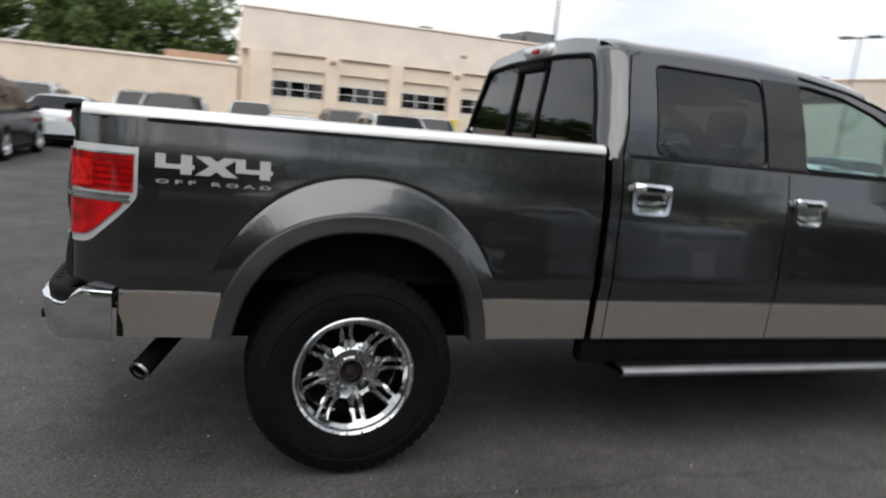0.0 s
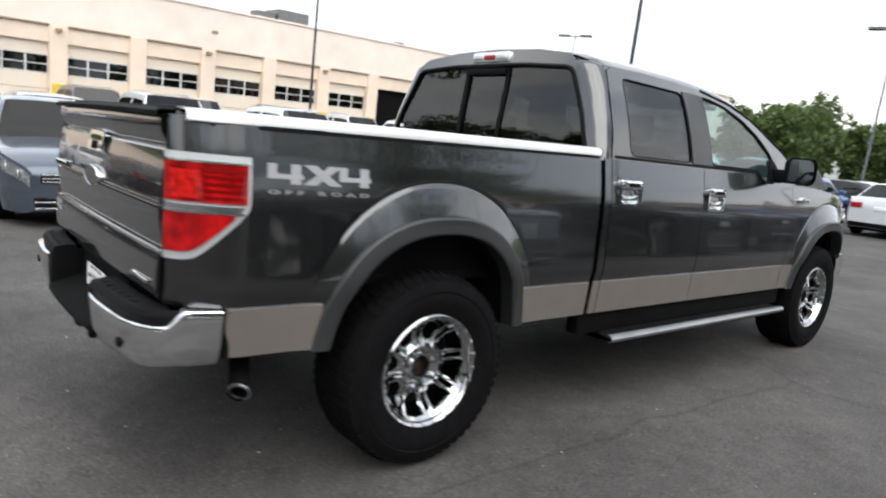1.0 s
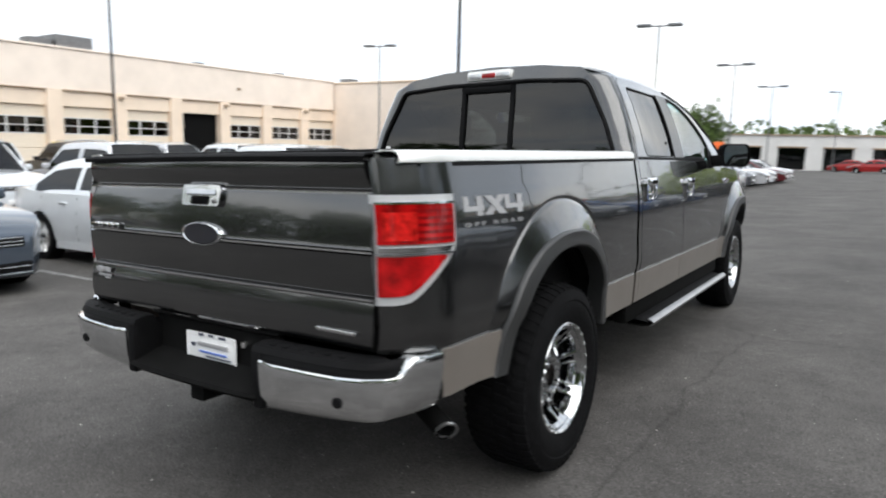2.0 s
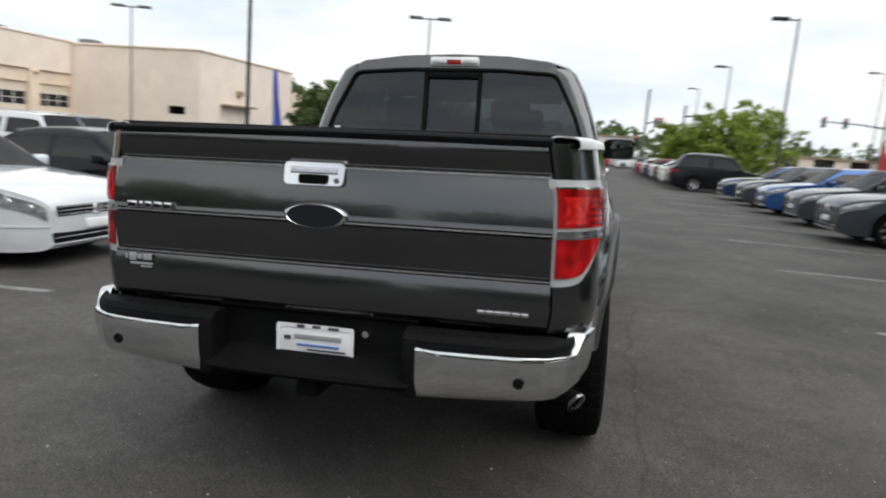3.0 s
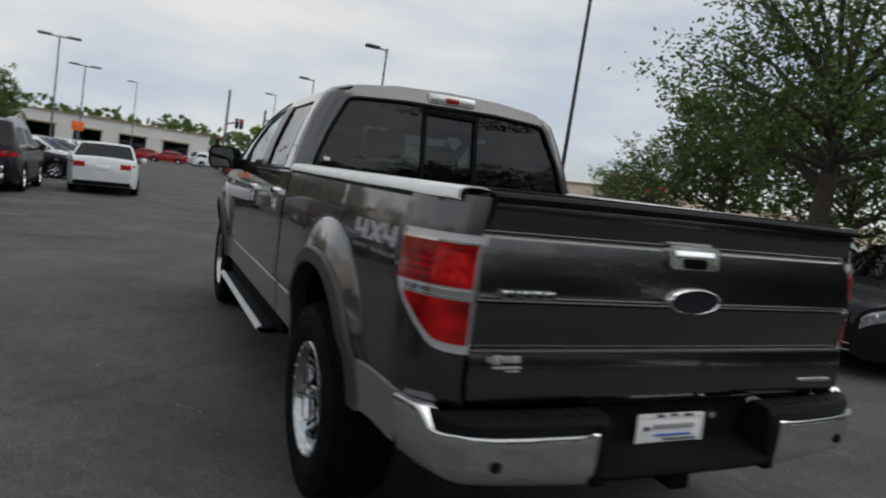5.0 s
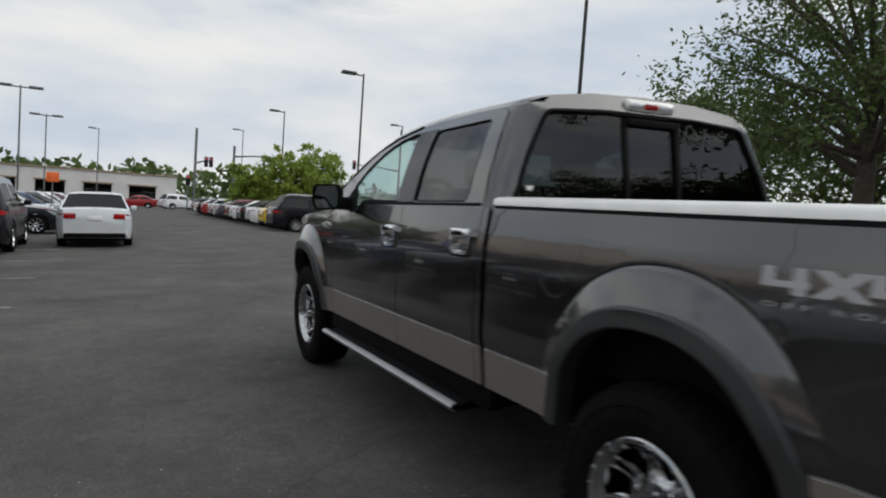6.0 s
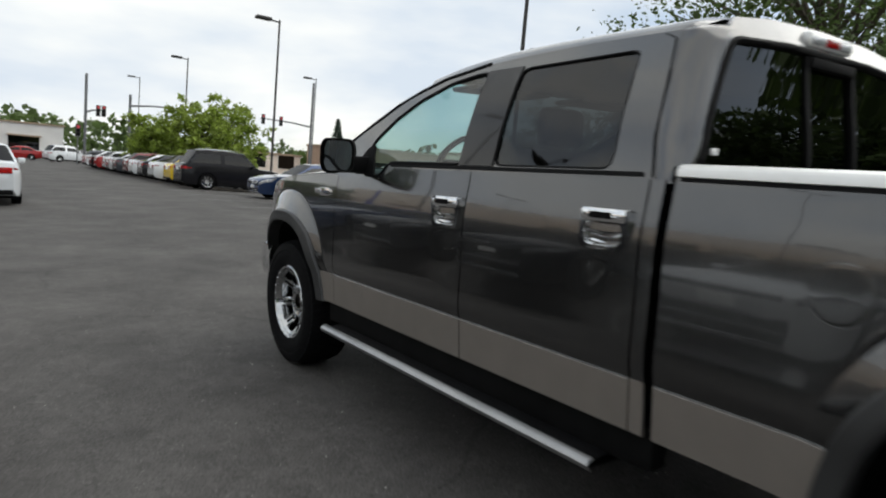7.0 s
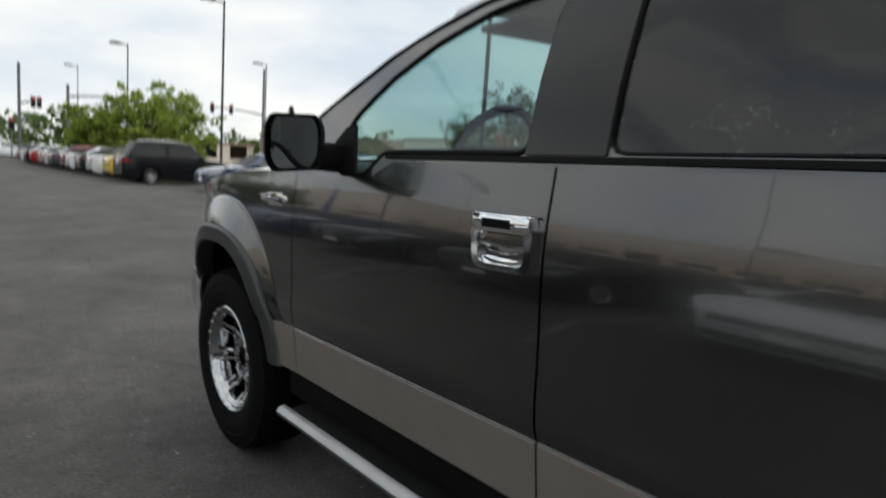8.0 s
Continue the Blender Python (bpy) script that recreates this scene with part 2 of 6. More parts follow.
def weathered_asphalt():
    """Adds oil stains, pale wear and thin cracks to the asphalt."""
    m = M["asphalt"]
    n, l = m.node_tree.nodes, m.node_tree.links
    p = n["Principled BSDF"]
    base = p.inputs["Base Color"].links[0].from_socket
    tcn = n.new("ShaderNodeTexCoord")
    st = n.new("ShaderNodeTexNoise"); st.inputs["Scale"].default_value = 0.9; st.inputs["Detail"].default_value = 6; st.inputs["Roughness"].default_value = 0.65
    l.new(tcn.outputs["Object"], st.inputs["Vector"])
    r1 = n.new("ShaderNodeMapRange"); r1.inputs[1].default_value, r1.inputs[2].default_value, r1.inputs[3].default_value, r1.inputs[4].default_value = 0.35, 0.7, 0.72, 1.25
    l.new(st.outputs["Fac"], r1.inputs[0])
    wp = n.new("ShaderNodeTexNoise"); wp.inputs["Scale"].default_value = 1.3; wp.inputs["Detail"].default_value = 4
    l.new(tcn.outputs["Object"], wp.inputs["Vector"])
    mxv = n.new("ShaderNodeMix"); mxv.data_type = "VECTOR"; mxv.inputs[0].default_value = 0.25
    l.new(tcn.outputs["Object"], mxv.inputs[4]); l.new(wp.outputs["Color"], mxv.inputs[5])
    vo = n.new("ShaderNodeTexVoronoi"); vo.feature = "DISTANCE_TO_EDGE"; vo.inputs["Scale"].default_value = 0.22
    l.new(mxv.outputs[1], vo.inputs["Vector"])
    r2 = n.new("ShaderNodeMapRange"); r2.inputs[1].default_value, r2.inputs[2].default_value, r2.inputs[3].default_value, r2.inputs[4].default_value = 0.0, 0.003, 0.72, 1.0
    l.new(vo.outputs["Distance"], r2.inputs[0])
    sp = n.new("ShaderNodeTexVoronoi"); sp.inputs["Scale"].default_value = 38
    l.new(tcn.outputs["Object"], sp.inputs["Vector"])
    r3 = n.new("ShaderNodeMapRange"); r3.inputs[1].default_value, r3.inputs[2].default_value, r3.inputs[3].default_value, r3.inputs[4].default_value = 0.05, 0.13, 3.0, 1.0
    l.new(sp.outputs["Distance"], r3.inputs[0])
    md = n.new("ShaderNodeTexNoise"); md.inputs["Scale"].default_value = 8.0; md.inputs["Detail"].default_value = 9; md.inputs["Roughness"].default_value = 0.78
    l.new(tcn.outputs["Object"], md.inputs["Vector"])
    r4 = n.new("ShaderNodeMapRange"); r4.inputs[1].default_value, r4.inputs[2].default_value, r4.inputs[3].default_value, r4.inputs[4].default_value = 0.33, 0.70, 0.80, 1.24
    l.new(md.outputs["Fac"], r4.inputs[0])
    sp2 = n.new("ShaderNodeTexVoronoi"); sp2.inputs["Scale"].default_value = 13; sp2.inputs["Randomness"].default_value = 1.0
    l.new(tcn.outputs["Object"], sp2.inputs["Vector"])
    r5 = n.new("ShaderNodeMapRange"); r5.inputs[1].default_value, r5.inputs[2].default_value, r5.inputs[3].default_value, r5.inputs[4].default_value = 0.03, 0.09, 2.4, 1.0
    l.new(sp2.outputs["Distance"], r5.inputs[0])
    out = base
    for r in (r1, r2, r3, r4, r5):
        v = n.new("ShaderNodeVectorMath"); v.operation = "SCALE"
        l.new(out, v.inputs[0]); l.new(r.outputs[0], v.inputs["Scale"]); out = v.outputs[0]
    l.new(out, p.inputs["Base Color"])


weathered_asphalt()


# ---- mesh helpers ----
def data_of(verts, faces, angle=35, name="mesh"):
    me = bpy.data.meshes.new(name)
    me.from_pydata([tuple(v) for v in verts], [], faces)
    me.validate()
    bm = bmesh.new(); bm.from_mesh(me)
    bmesh.ops.remove_doubles(bm, verts=bm.verts, dist=0.0003)
    bmesh.ops.recalc_face_normals(bm, faces=bm.faces)
    bm.to_mesh(me); bm.free()
    if angle:
        me.shade_smooth(); me.set_sharp_from_angle(angle=radians(angle))
    return me


def part(name, me, mat, parent=None, label="", at=None, thick=0.0):
    if isinstance(me, bmesh.types.BMesh):
        bm, me = me, bpy.data.meshes.new(name)
        bmesh.ops.recalc_face_normals(bm, faces=bm.faces)
        bm.to_mesh(me); bm.free()
        me.shade_smooth(); me.set_sharp_from_angle(angle=radians(35))
    ob = new(name, me)
    if not me.materials:
        me.materials.append(M[mat] if isinstance(mat, str) else mat)
    if parent:
        ob.parent = parent
    if at is not None:
        ob.matrix_basis = at
    if thick:
        s = ob.modifiers.new("thickness", "SOLIDIFY"); s.thickness, s.offset = thick, 0.0
    return tagged(ob, label)


def lerp(tab, x):
    if x <= tab[0][0]:
        return tab[0][1]
    for (a, fa), (b, fb) in zip(tab, tab[1:]):
        if x <= b:
            return fa + (fb - fa) * (x - a) / (b - a)
    return tab[-1][1]


def smooth(x):
    x = min(1, max(0, x)); return x * x * (3 - 2 * x)


def grid(rows, closed=False, angle=35):
    """A mesh from rows of points."""
    n = len(rows[0]); vs = [p for r in rows for p in r]; fs = []
    for i in range(len(rows) - 1):
        for j in range(n if closed else n - 1):
            k = (j + 1) % n
            fs.append((i * n + j, i * n + k, (i + 1) * n + k, (i + 1) * n + j))
    return data_of(vs, fs, angle)


def box(x0, x1, y0, y1, z0, z1, bevel=0.01, seg=2):
    bm = bmesh.new()
    bmesh.ops.create_cube(bm, size=1, matrix=Matrix.Translation(((x0 + x1) / 2, (y0 + y1) / 2, (z0 + z1) / 2)) @ Matrix.Diagonal((x1 - x0, y1 - y0, z1 - z0, 1)))
    if bevel:
        bmesh.ops.bevel(bm, geom=bm.edges[:], offset=min(bevel, 0.45 * min(x1 - x0, y1 - y0, z1 - z0)), segments=seg, affect="EDGES", profile=0.5)
    return bm


def lathe(profile, n=40, axis="x"):
    """Turns (radius, along) pairs round the x axis (or z)."""
    rows = []
    for i in range(n):
        a = 2 * math.pi * i / n
        if axis == "x":
            rows.append([(s, r * math.cos(a), r * math.sin(a)) for r, s in profile])
        else:
            rows.append([(r * math.cos(a), r * math.sin(a), s) for r, s in profile])
    rows.append(rows[0])
    return grid(rows, angle=40)


def tube(pts, radius, n=8, cap=True):
    """A round bar along points; radius may be a list."""
    pts = [Vector(p) for p in pts]
    rad = radius if isinstance(radius, (list, tuple)) else [radius] * len(pts)
    vs, fs = [], []
    for i, p in enumerate(pts):
        d = (pts[min(i + 1, len(pts) - 1)] - pts[max(i - 1, 0)]).normalized()
        u = d.cross(Vector((0.31, 0.17, 0.93))); u = (u if u.length > 0.05 else d.cross(Vector((1, 0, 0)))).normalized()
        w = d.cross(u)
        vs += [p + rad[i] * (u * math.cos(2 * math.pi * k / n) + w * math.sin(2 * math.pi * k / n)) for k in range(n)]
    for i in range(len(pts) - 1):
        for k in range(n):
            j = (k + 1) % n
            fs.append((i * n + k, i * n + j, (i + 1) * n + j, (i + 1) * n + k))
    if cap:
        fs += [tuple(range(n)), tuple(range((len(pts) - 1) * n, len(pts) * n))]
    return vs, fs


def joined(*pieces):
    vs, fs = [], []
    for v, f in pieces:
        o = len(vs); vs += list(v); fs += [tuple(i + o for i in q) for q in f]
    return vs, fs


def holed(outer, holes, place):
    """Fills a flat outline with holes and bends it by place(u, v)."""
    bm = bmesh.new(); es = []
    for loop in [outer, *holes]:
        vv = [bm.verts.new((u, v, 0)) for u, v in loop]
        es += [bm.edges.new((vv[i], vv[(i + 1) % len(vv)])) for i in range(len(vv))]
    bmesh.ops.triangle_fill(bm, use_beauty=True, edges=es)
    for v in bm.verts:
        v.co = Vector(place(v.co.x, v.co.y))
    return bm


def rounded(poly, r=0.03, n=3):
    """Rounds the corners of an outline."""
    out = []
    for i, p in enumerate(poly):
        p, a, b = Vector(p), Vector(poly[i - 1]), Vector(poly[(i + 1) % len(poly)])
        da, db = (a - p), (b - p)
        k = min(r, da.length * 0.45, db.length * 0.45)
        s, e = p + da.normalized() * k, p + db.normalized() * k
        for j in range(n + 1):
            t = j / n
            q = s * (1 - t) ** 2 + p * 2 * t * (1 - t) + e * t ** 2
            out.append((q.x, q.y))
    return out


def dense(poly, step=0.08):
    out = []
    for i, p in enumerate(poly):
        p, b = Vector(p), Vector(poly[(i + 1) % len(poly)])
        n = max(1, int((b - p).length / step))
        out += [tuple(p.lerp(b, k / n)) for k in range(n)]
    return out


def text_mesh(words, size, spacing=1.02):
    c = bpy.data.curves.new("lettering", "FONT")
    c.body, c.size, c.extrude, c.align_x, c.align_y = words, size, 0.0015, "CENTER", "CENTER"
    c.space_character, c.offset = spacing, size * 0.045
    ob = bpy.data.objects.new("lettering", c); scene.collection.objects.link(ob)
    bpy.context.view_layer.update()
    me = bpy.data.meshes.new_from_object(ob.evaluated_get(bpy.context.evaluated_depsgraph_get()))
    bpy.data.objects.remove(ob); bpy.data.curves.remove(c)
    me.materials.clear()
    return me


# ---- ground ----
# The truck's stretch of the lot leans a little: up to its right, down ahead.
LOT = Matrix.Rotation(radians(-0.208), 4, "X") @ Matrix.Rotation(radians(-2.314), 4, "Y")
ACROSS = [(-600, -1.0), (-60, -0.95), (-37, -0.80), (-25, -0.62), (-15, -0.46), (-7, -0.283), (2.2, 0.089), (4.0, 0.108), (7.0, 0.115), (600, 0.115)]
ALONG = [(-600, 0.0), (-4, 0.008), (0, 0.0), (6, -0.036), (14, -0.10), (30, -0.27), (60, -0.52), (100, -0.85), (600, -0.9)]


def tab(table, x):
    for (a, fa), (b, fb) in zip(table, table[1:]):
        if x <= b:
            return fa + (fb - fa) * (x - a) / (b - a)
    return table[-1][1]


def rise(x, y):
    """Height of the asphalt."""
    return tab(ACROSS, x) + tab(ALONG, y) * min(1.0, max(0.15, (x + 26) / 14))


def ground():
    xs = [-600, -250, -120, -80] + [-60 + 2 * k for k in range(15)] + [-31 + k for k in range(56)] + [26, 30, 36, 44, 60, 90, 140, 250, 600]
    ys = [-600, -250, -120, -60, -40] + [-26 + 2 * k for k in range(10)] + [-6 + k for k in range(46)] + [40 + 4 * k for k in range(20)] + [130, 200, 350, 600]
    g = part("ground", grid([[(x, y, rise(x, y)) for x in xs] for y in ys], angle=0), "asphalt")
    g.data.shade_smooth()
    tagged(g, "dark grey worn asphalt of a car lot", "asphalt", kind="structure")


ground()


def stripe(x0, x1, y0, y1):
    rows = [[(x0 + (x1 - x0) * k / 14, y, rise(x0 + (x1 - x0) * k / 14, y) + 0.004 - dz) for y, dz in ((y0, 0.01), (y0 + 0.001, 0.0), (y1 - 0.001, 0.0), (y1, 0.01))] for k in range(15)]
    ob = part("parking_line", grid(rows), "line")
    tagged(ob, "worn white painted parking line on asphalt", "road marking", "parking lines", "structure")


for k in range(9):
    stripe(-9.2, -3.5, 2.46 + 3.12 * k, 2.55 + 3.12 * k)
    stripe(3.3, 9.3, 3.80 + 3.12 * k, 3.89 + 3.12 * k)


def grit():
    """Loose pale stones and specks on the asphalt."""
    rnd = random.Random(5)
    vs, fs = [], []
    for k in range(1600):
        x, y = rnd.gauss(0, 2.6), rnd.uniform(-3.5, 7.0)
        r = rnd.choice((0.002, 0.003, 0.003, 0.004, 0.006)) * rnd.uniform(0.7, 1.4)
        o, a = len(vs), rnd.uniform(0, 6.28)
        g = rise(x, y)
        vs += [(x + r * rnd.uniform(0.7, 1.3) * math.cos(a + 1.571 * i), y + r * rnd.uniform(0.7, 1.3) * math.sin(a + 1.571 * i), g) for i in range(4)] + [(x, y, g + r * 0.8)]
        fs += [(o + i, o + (i + 1) % 4, o + 4) for i in range(4)]
    me = bpy.data.meshes.new("grit"); me.from_pydata(vs, [], fs)
    tagged(part("grit", me, "stone"), "loose pale grit scattered on the asphalt", "gravel", kind="stuff")


grit()


# ---- the pickup truck ----
SIDE = [(0.40, 0.93), (0.56, 0.968), (0.735, 0.980), (0.77, 0.990), (0.82, 0.994), (0.90, 0.990), (1.0, 0.9885), (1.10, 0.9885), (1.18, 0.984), (1.25, 0.974), (1.29, 0.966), (1.365, 0.953), (1.55, 0.900),
        (1.72, 0.835), (1.83, 0.775), (1.86, 0.758)]
AXLES = (1.028, 4.985)


def corner(y):
    """How far the rear corner has opened out at y, from 0 at the tailgate to 1 on the side."""
    c = max(0.0, (0.22 - y) / 0.22) ** (1 / 1.3)
    return max(0.0, 1 - c * c) ** 0.65


def reach_of(yc):
    """Half length of the raised fender round an axle."""
    return 0.625 if yc < 3 else 0.61


def crease(y):
    """Height of the crease above the raised fender at y."""
    for yc in AXLES:
        u = abs((y - yc) / reach_of(yc))
        if u < 1:
            return 0.40 + 0.795 * (1 - u ** 2.2) ** (1 / 2.2)
    return 0.0


def side_x(y, z):
    """Half width of the truck's body at a place along and up its side."""
    x = lerp(SIDE, z)
    if y < 0.22:
        x -= 0.142 * (1 - corner(y))
    x -= 0.028 * smooth((0.9 - y) / 0.7)
    if y > 4.9:
        x -= 0.20 * ((y - 4.9) / 0.85) ** 2.4
    for yc in AXLES:
        d = (abs((y - yc) / reach_of(yc)) ** 2.2 + abs((z - 0.40) / 0.795) ** 2.2) ** (1 / 2.2)
        x += 0.044 * min(1.0, max(0.0, (1.0 - d) / 0.17)) * (0.4 + 0.6 * smooth((z - 0.6) / 0.4))
    return x


def arch(y, a, b, n=2.4, z0=0.40):
    """Height of a wheel arch at y, or None beside it."""
    for yc in AXLES:
        u = abs(y - yc) / a
        if u < 1:
            return z0 + b * (1 - u ** n) ** (1 / n)
    return None


def arch_columns(yc, a, n=26):
    return [yc - a * math.cos(math.pi * k / n) for k in range(n + 1)]


def skin(ys, lo, hi, side, nz=9, out=0.0):
    rows = []
    for y in sorted(ys):
        z0, z1 = lo(y), hi(y)
        rows.append([(side * (side_x(y, z0 + (z1 - z0) * k / nz) + out), y, z0 + (z1 - z0) * k / nz) for k in range(nz + 1)])
    return grid(rows)


def fender_skin(ys, lo, hi, side):
    """Body side whose mesh follows the crease of the raised fender."""
    rows = []
    for y in sorted(ys):
        z0, z1, zc = lo(y), hi(y), crease(y)
        on = zc - 0.009 > z0
        zc = zc if on else z0
        zs = [z0 + (zc - 0.009 - z0) * k / 12 if on else z0 for k in range(13)] + [zc]
        a = zc + 0.009 if on else z0 + 0.002
        zs += [a + (z1 - a) * k / 20 for k in range(21)]
        rows.append([(side * (side_x(y, z) - (0.0045 if on and k == 13 else 0.0)), y, z) for k, z in enumerate(zs)])
    return grid(rows)


def wheel(parent, at, face):
    """An all-terrain tyre on a bright eight-spoke rim; face +1 looks to +x."""
    w = new("wheel"); w.parent = parent; w.matrix_basis = at
    R = 0.415
    prof = [(0.235, -0.115), (0.26, -0.14), (0.32, -0.152), (0.372, -0.145), (0.398, -0.130), (0.4085, -0.10), (0.4085, 0.10), (0.398, 0.130), (0.372, 0.145), (0.345, 0.151), (0.34, 0.147), (0.32, 0.152), (0.30, 0.149), (0.26, 0.142), (0.24, 0.130), (0.235, 0.115)]
    vs, fs = [], []
    n = 48
    for i in range(n):
        a = 2 * math.pi * i / n
        vs += [(face * s, r * math.cos(a), r * math.sin(a)) for r, s in prof]
    m = len(prof)
    for i in range(n):
        for j in range(m - 1):
            i2 = (i + 1) % n
            fs.append((i * m + j, i * m + j + 1, i2 * m + j + 1, i2 * m + j))
    part("tyre", data_of(vs, fs, 30), "rubber", w, "black all-terrain tyre with chunky tread")
    pieces = []
    for i in range(56):
        a = 2 * math.pi * i / 56
        for s0, s1, sh, r1 in ((-0.136, -0.085, 0.0, R), (-0.072, -0.008, 0.056, R), (0.008, 0.072, 0.0, R), (0.085, 0.136, 0.056, R)):
            h = 0.046
            b = []
            for r in (0.388, r1):
                for s, da in ((s0, -h), (s1, -h + 0.02), (s1, h - 0.005), (s0, h - 0.03)):
                    rr = r - (0.015 if abs(s) > 0.13 else 0.0)
                    b.append((face * s, rr * math.cos(a + sh + da), rr * math.sin(a + sh + da)))
            pieces.append((b, [(4, 5, 6, 7), (0, 1, 5, 4), (1, 2, 6, 5), (2, 3, 7, 6), (3, 0, 4, 7)]))
    v, f = joined(*pieces)
    tagged(part("tyre_tread", data_of(v, f, 30), "rubber", w), kind="stuff")
    C = "wheel_chrome"
    face_x = lambda r: lerp([(0.0, 0.050), (0.055, 0.072), (0.085, 0.066), (0.115, 0.046), (0.150, 0.044), (0.180, 0.058), (0.205, 0.088), (0.226, 0.116)], r)
    holes = []
    polar = lambda r, a: (r * math.cos(a), r * math.sin(a))
    for k in range(8):
        a0, a1 = 2 * math.pi * (k + 0.5) / 8, 2 * math.pi * k / 8
        holes.append(rounded([polar(r, a0 + d) for r, d in ((0.114, -0.125), (0.155, -0.235), (0.214, -0.270), (0.216, 0.0), (0.214, 0.270), (0.155, 0.235), (0.114, 0.125))], 0.012, 2))
        holes.append(rounded([polar(r, a1 + d) for r, d in ((0.130, -0.052), (0.206, -0.066), (0.206, 0.066), (0.130, 0.052))], 0.006, 2))
    ring = lambda r, m: [(r * math.cos(2 * math.pi * k / m), r * math.sin(2 * math.pi * k / m)) for k in range(m)]
    part("rim", holed(ring(0.226, 64), holes + [ring(0.100, 40)], lambda u, v: (face * face_x(math.hypot(u, v)), u, v)), C, w, "bright chrome eight-spoke alloy rim", thick=0.016)
    for k in range(8):
        for d in (-0.115, 0.115):
            a = 2 * math.pi * k / 8
            part("spoke_rib", data_of(*tube([(face * (face_x(r) + 0.009), r * math.cos(a + d * q), r * math.sin(a + d * q)) for r, q in ((0.092, 0.9), (0.125, 0.72), (0.165, 0.85), (0.210, 1.15))], [0.004, 0.005, 0.005, 0.004], 6)), C, w)
    lip = [(0.222, face * -0.11), (0.208, face * -0.02), (0.208, face * 0.05), (0.220, face * 0.10), (0.226, face * 0.118), (0.231, face * 0.132), (0.240, face * 0.138), (0.246, face * 0.133), (0.245, face * 0.12)]
    part("rim_lip", lathe(lip, 56), C, w)
    part("hub_plate", lathe([(0.102, face * 0.040), (0.102, face * 0.060), (0.094, face * 0.066), (0.080, face * 0.060), (0.062, face * 0.054), (0.053, face * 0.066), (0.048, face * 0.066), (0.046, face * 0.040)], 40), C, w)
    part("brake_disc", lathe([(0.0, face * -0.035), (0.17, face * -0.04), (0.205, face * -0.03)], 40), "under", w, "dark brake disc behind the spokes")
    b = []
    for k in range(6):
        a = 2 * math.pi * k / 6
        p = Vector((0, 0.068 * math.cos(a), 0.068 * math.sin(a)))
        part("lug_nut", data_of(*tube([p + Vector((face * 0.05, 0, 0)), p + Vector((face * 0.078, 0, 0))], 0.0095, 6), 30), "steel", w)
    for k in range(24):
        a = 2 * math.pi * k / 24
        p = Vector((0, 0.236 * math.cos(a), 0.236 * math.sin(a)))
        b.append(tube([p + Vector((face * 0.130, 0, 0)), p + Vector((face * 0.142, 0, 0))], 0.0055, 6))
    tagged(part("rim_rivets", data_of(*joined(*b), 30), "bchrome", w), kind="stuff")
    part("hub_bore", lathe([(0.0, face * 0.030), (0.020, face * 0.030), (0.024, face * 0.018), (0.0465, face * 0.016), (0.0470, face * 0.052)], 24), "rust", w, "open dark hub centre")
    return w


def handle(parent, side, y, z):
    """Bright door handle cover with a bowl."""
    x = side * (side_x(y, z) + 0.001)
    h = new("door_handle"); h.parent = parent
    tagged(h, "chrome door handle with chrome bowl")
    out = rounded([(y - 0.096, z - 0.080), (y + 0.096, z - 0.080), (y + 0.103, z + 0.025), (y + 0.098, z + 0.055), (y - 0.098, z + 0.055), (y - 0.103, z + 0.025)], 0.032, 5)
    hole = rounded([(y - 0.076, z - 0.066), (y + 0.076, z - 0.066), (y + 0.082, z + 0.012), (y - 0.082, z + 0.012)], 0.026, 5)
    part("surround", holed(out, [hole], lambda u, v: (x + side * 0.012, u, v)), "chrome", h, thick=0.022)
    part("bowl", grid([[(x + side * (0.008 - 0.030 * (math.sin(math.pi * i / 12) * math.sin(math.pi * j / 10)) ** 0.6 + 0.012 * math.sin(9.5 * j / 10 + 0.6)), y - 0.084 + 0.168 * i / 12, z - 0.071 + 0.093 * j / 10) for j in range(11)] for i in range(13)]), "chrome", h)
    for dz, w in ((-0.020, 0.076), (-0.050, 0.070)):
        part("bowl_ridge", data_of(*tube([(x + side * (0.002 + 0.008 * abs(u)), y + w * u, z + dz - 0.010 * (1 - u * u)) for u in (-1, -0.6, -0.2, 0.2, 0.6, 1)], [0.005, 0.010, 0.012, 0.012, 0.010, 0.005], 8)), "chrome", h)
    rows = []
    for i in range(17):
        u = -1 + 2 * i / 16
        bow = 0.014 * (1 - abs(u) ** 3.2) + 0.012
        rows.append([(x + side * (bow + dx), y + 0.094 * u, z + 0.034 + dz) for dx, dz in ((-0.014, -0.018), (-0.004, -0.025), (0.008, -0.020), (0.013, -0.006), (0.013, 0.010), (0.006, 0.022), (-0.006, 0.024), (-0.014, 0.018))])
    part("grip", grid(rows, closed=True), "chrome", h)
    rows = []
    for k in range(9):
        u = -0.5 + k / 8
        d = 0.014 * (1 - abs(u) ** 3.2) + 0.012 + 0.0135
        rows.append([(x + side * (d + dx), y + 0.094 * u, z + 0.036 + dz) for dx, dz in ((-0.008, -0.013), (0.0008, -0.012), (0.0008, 0.009), (-0.008, 0.010))])
    part("lock_slot", grid(rows, closed=True), "under", h, "dark slot in the handle")


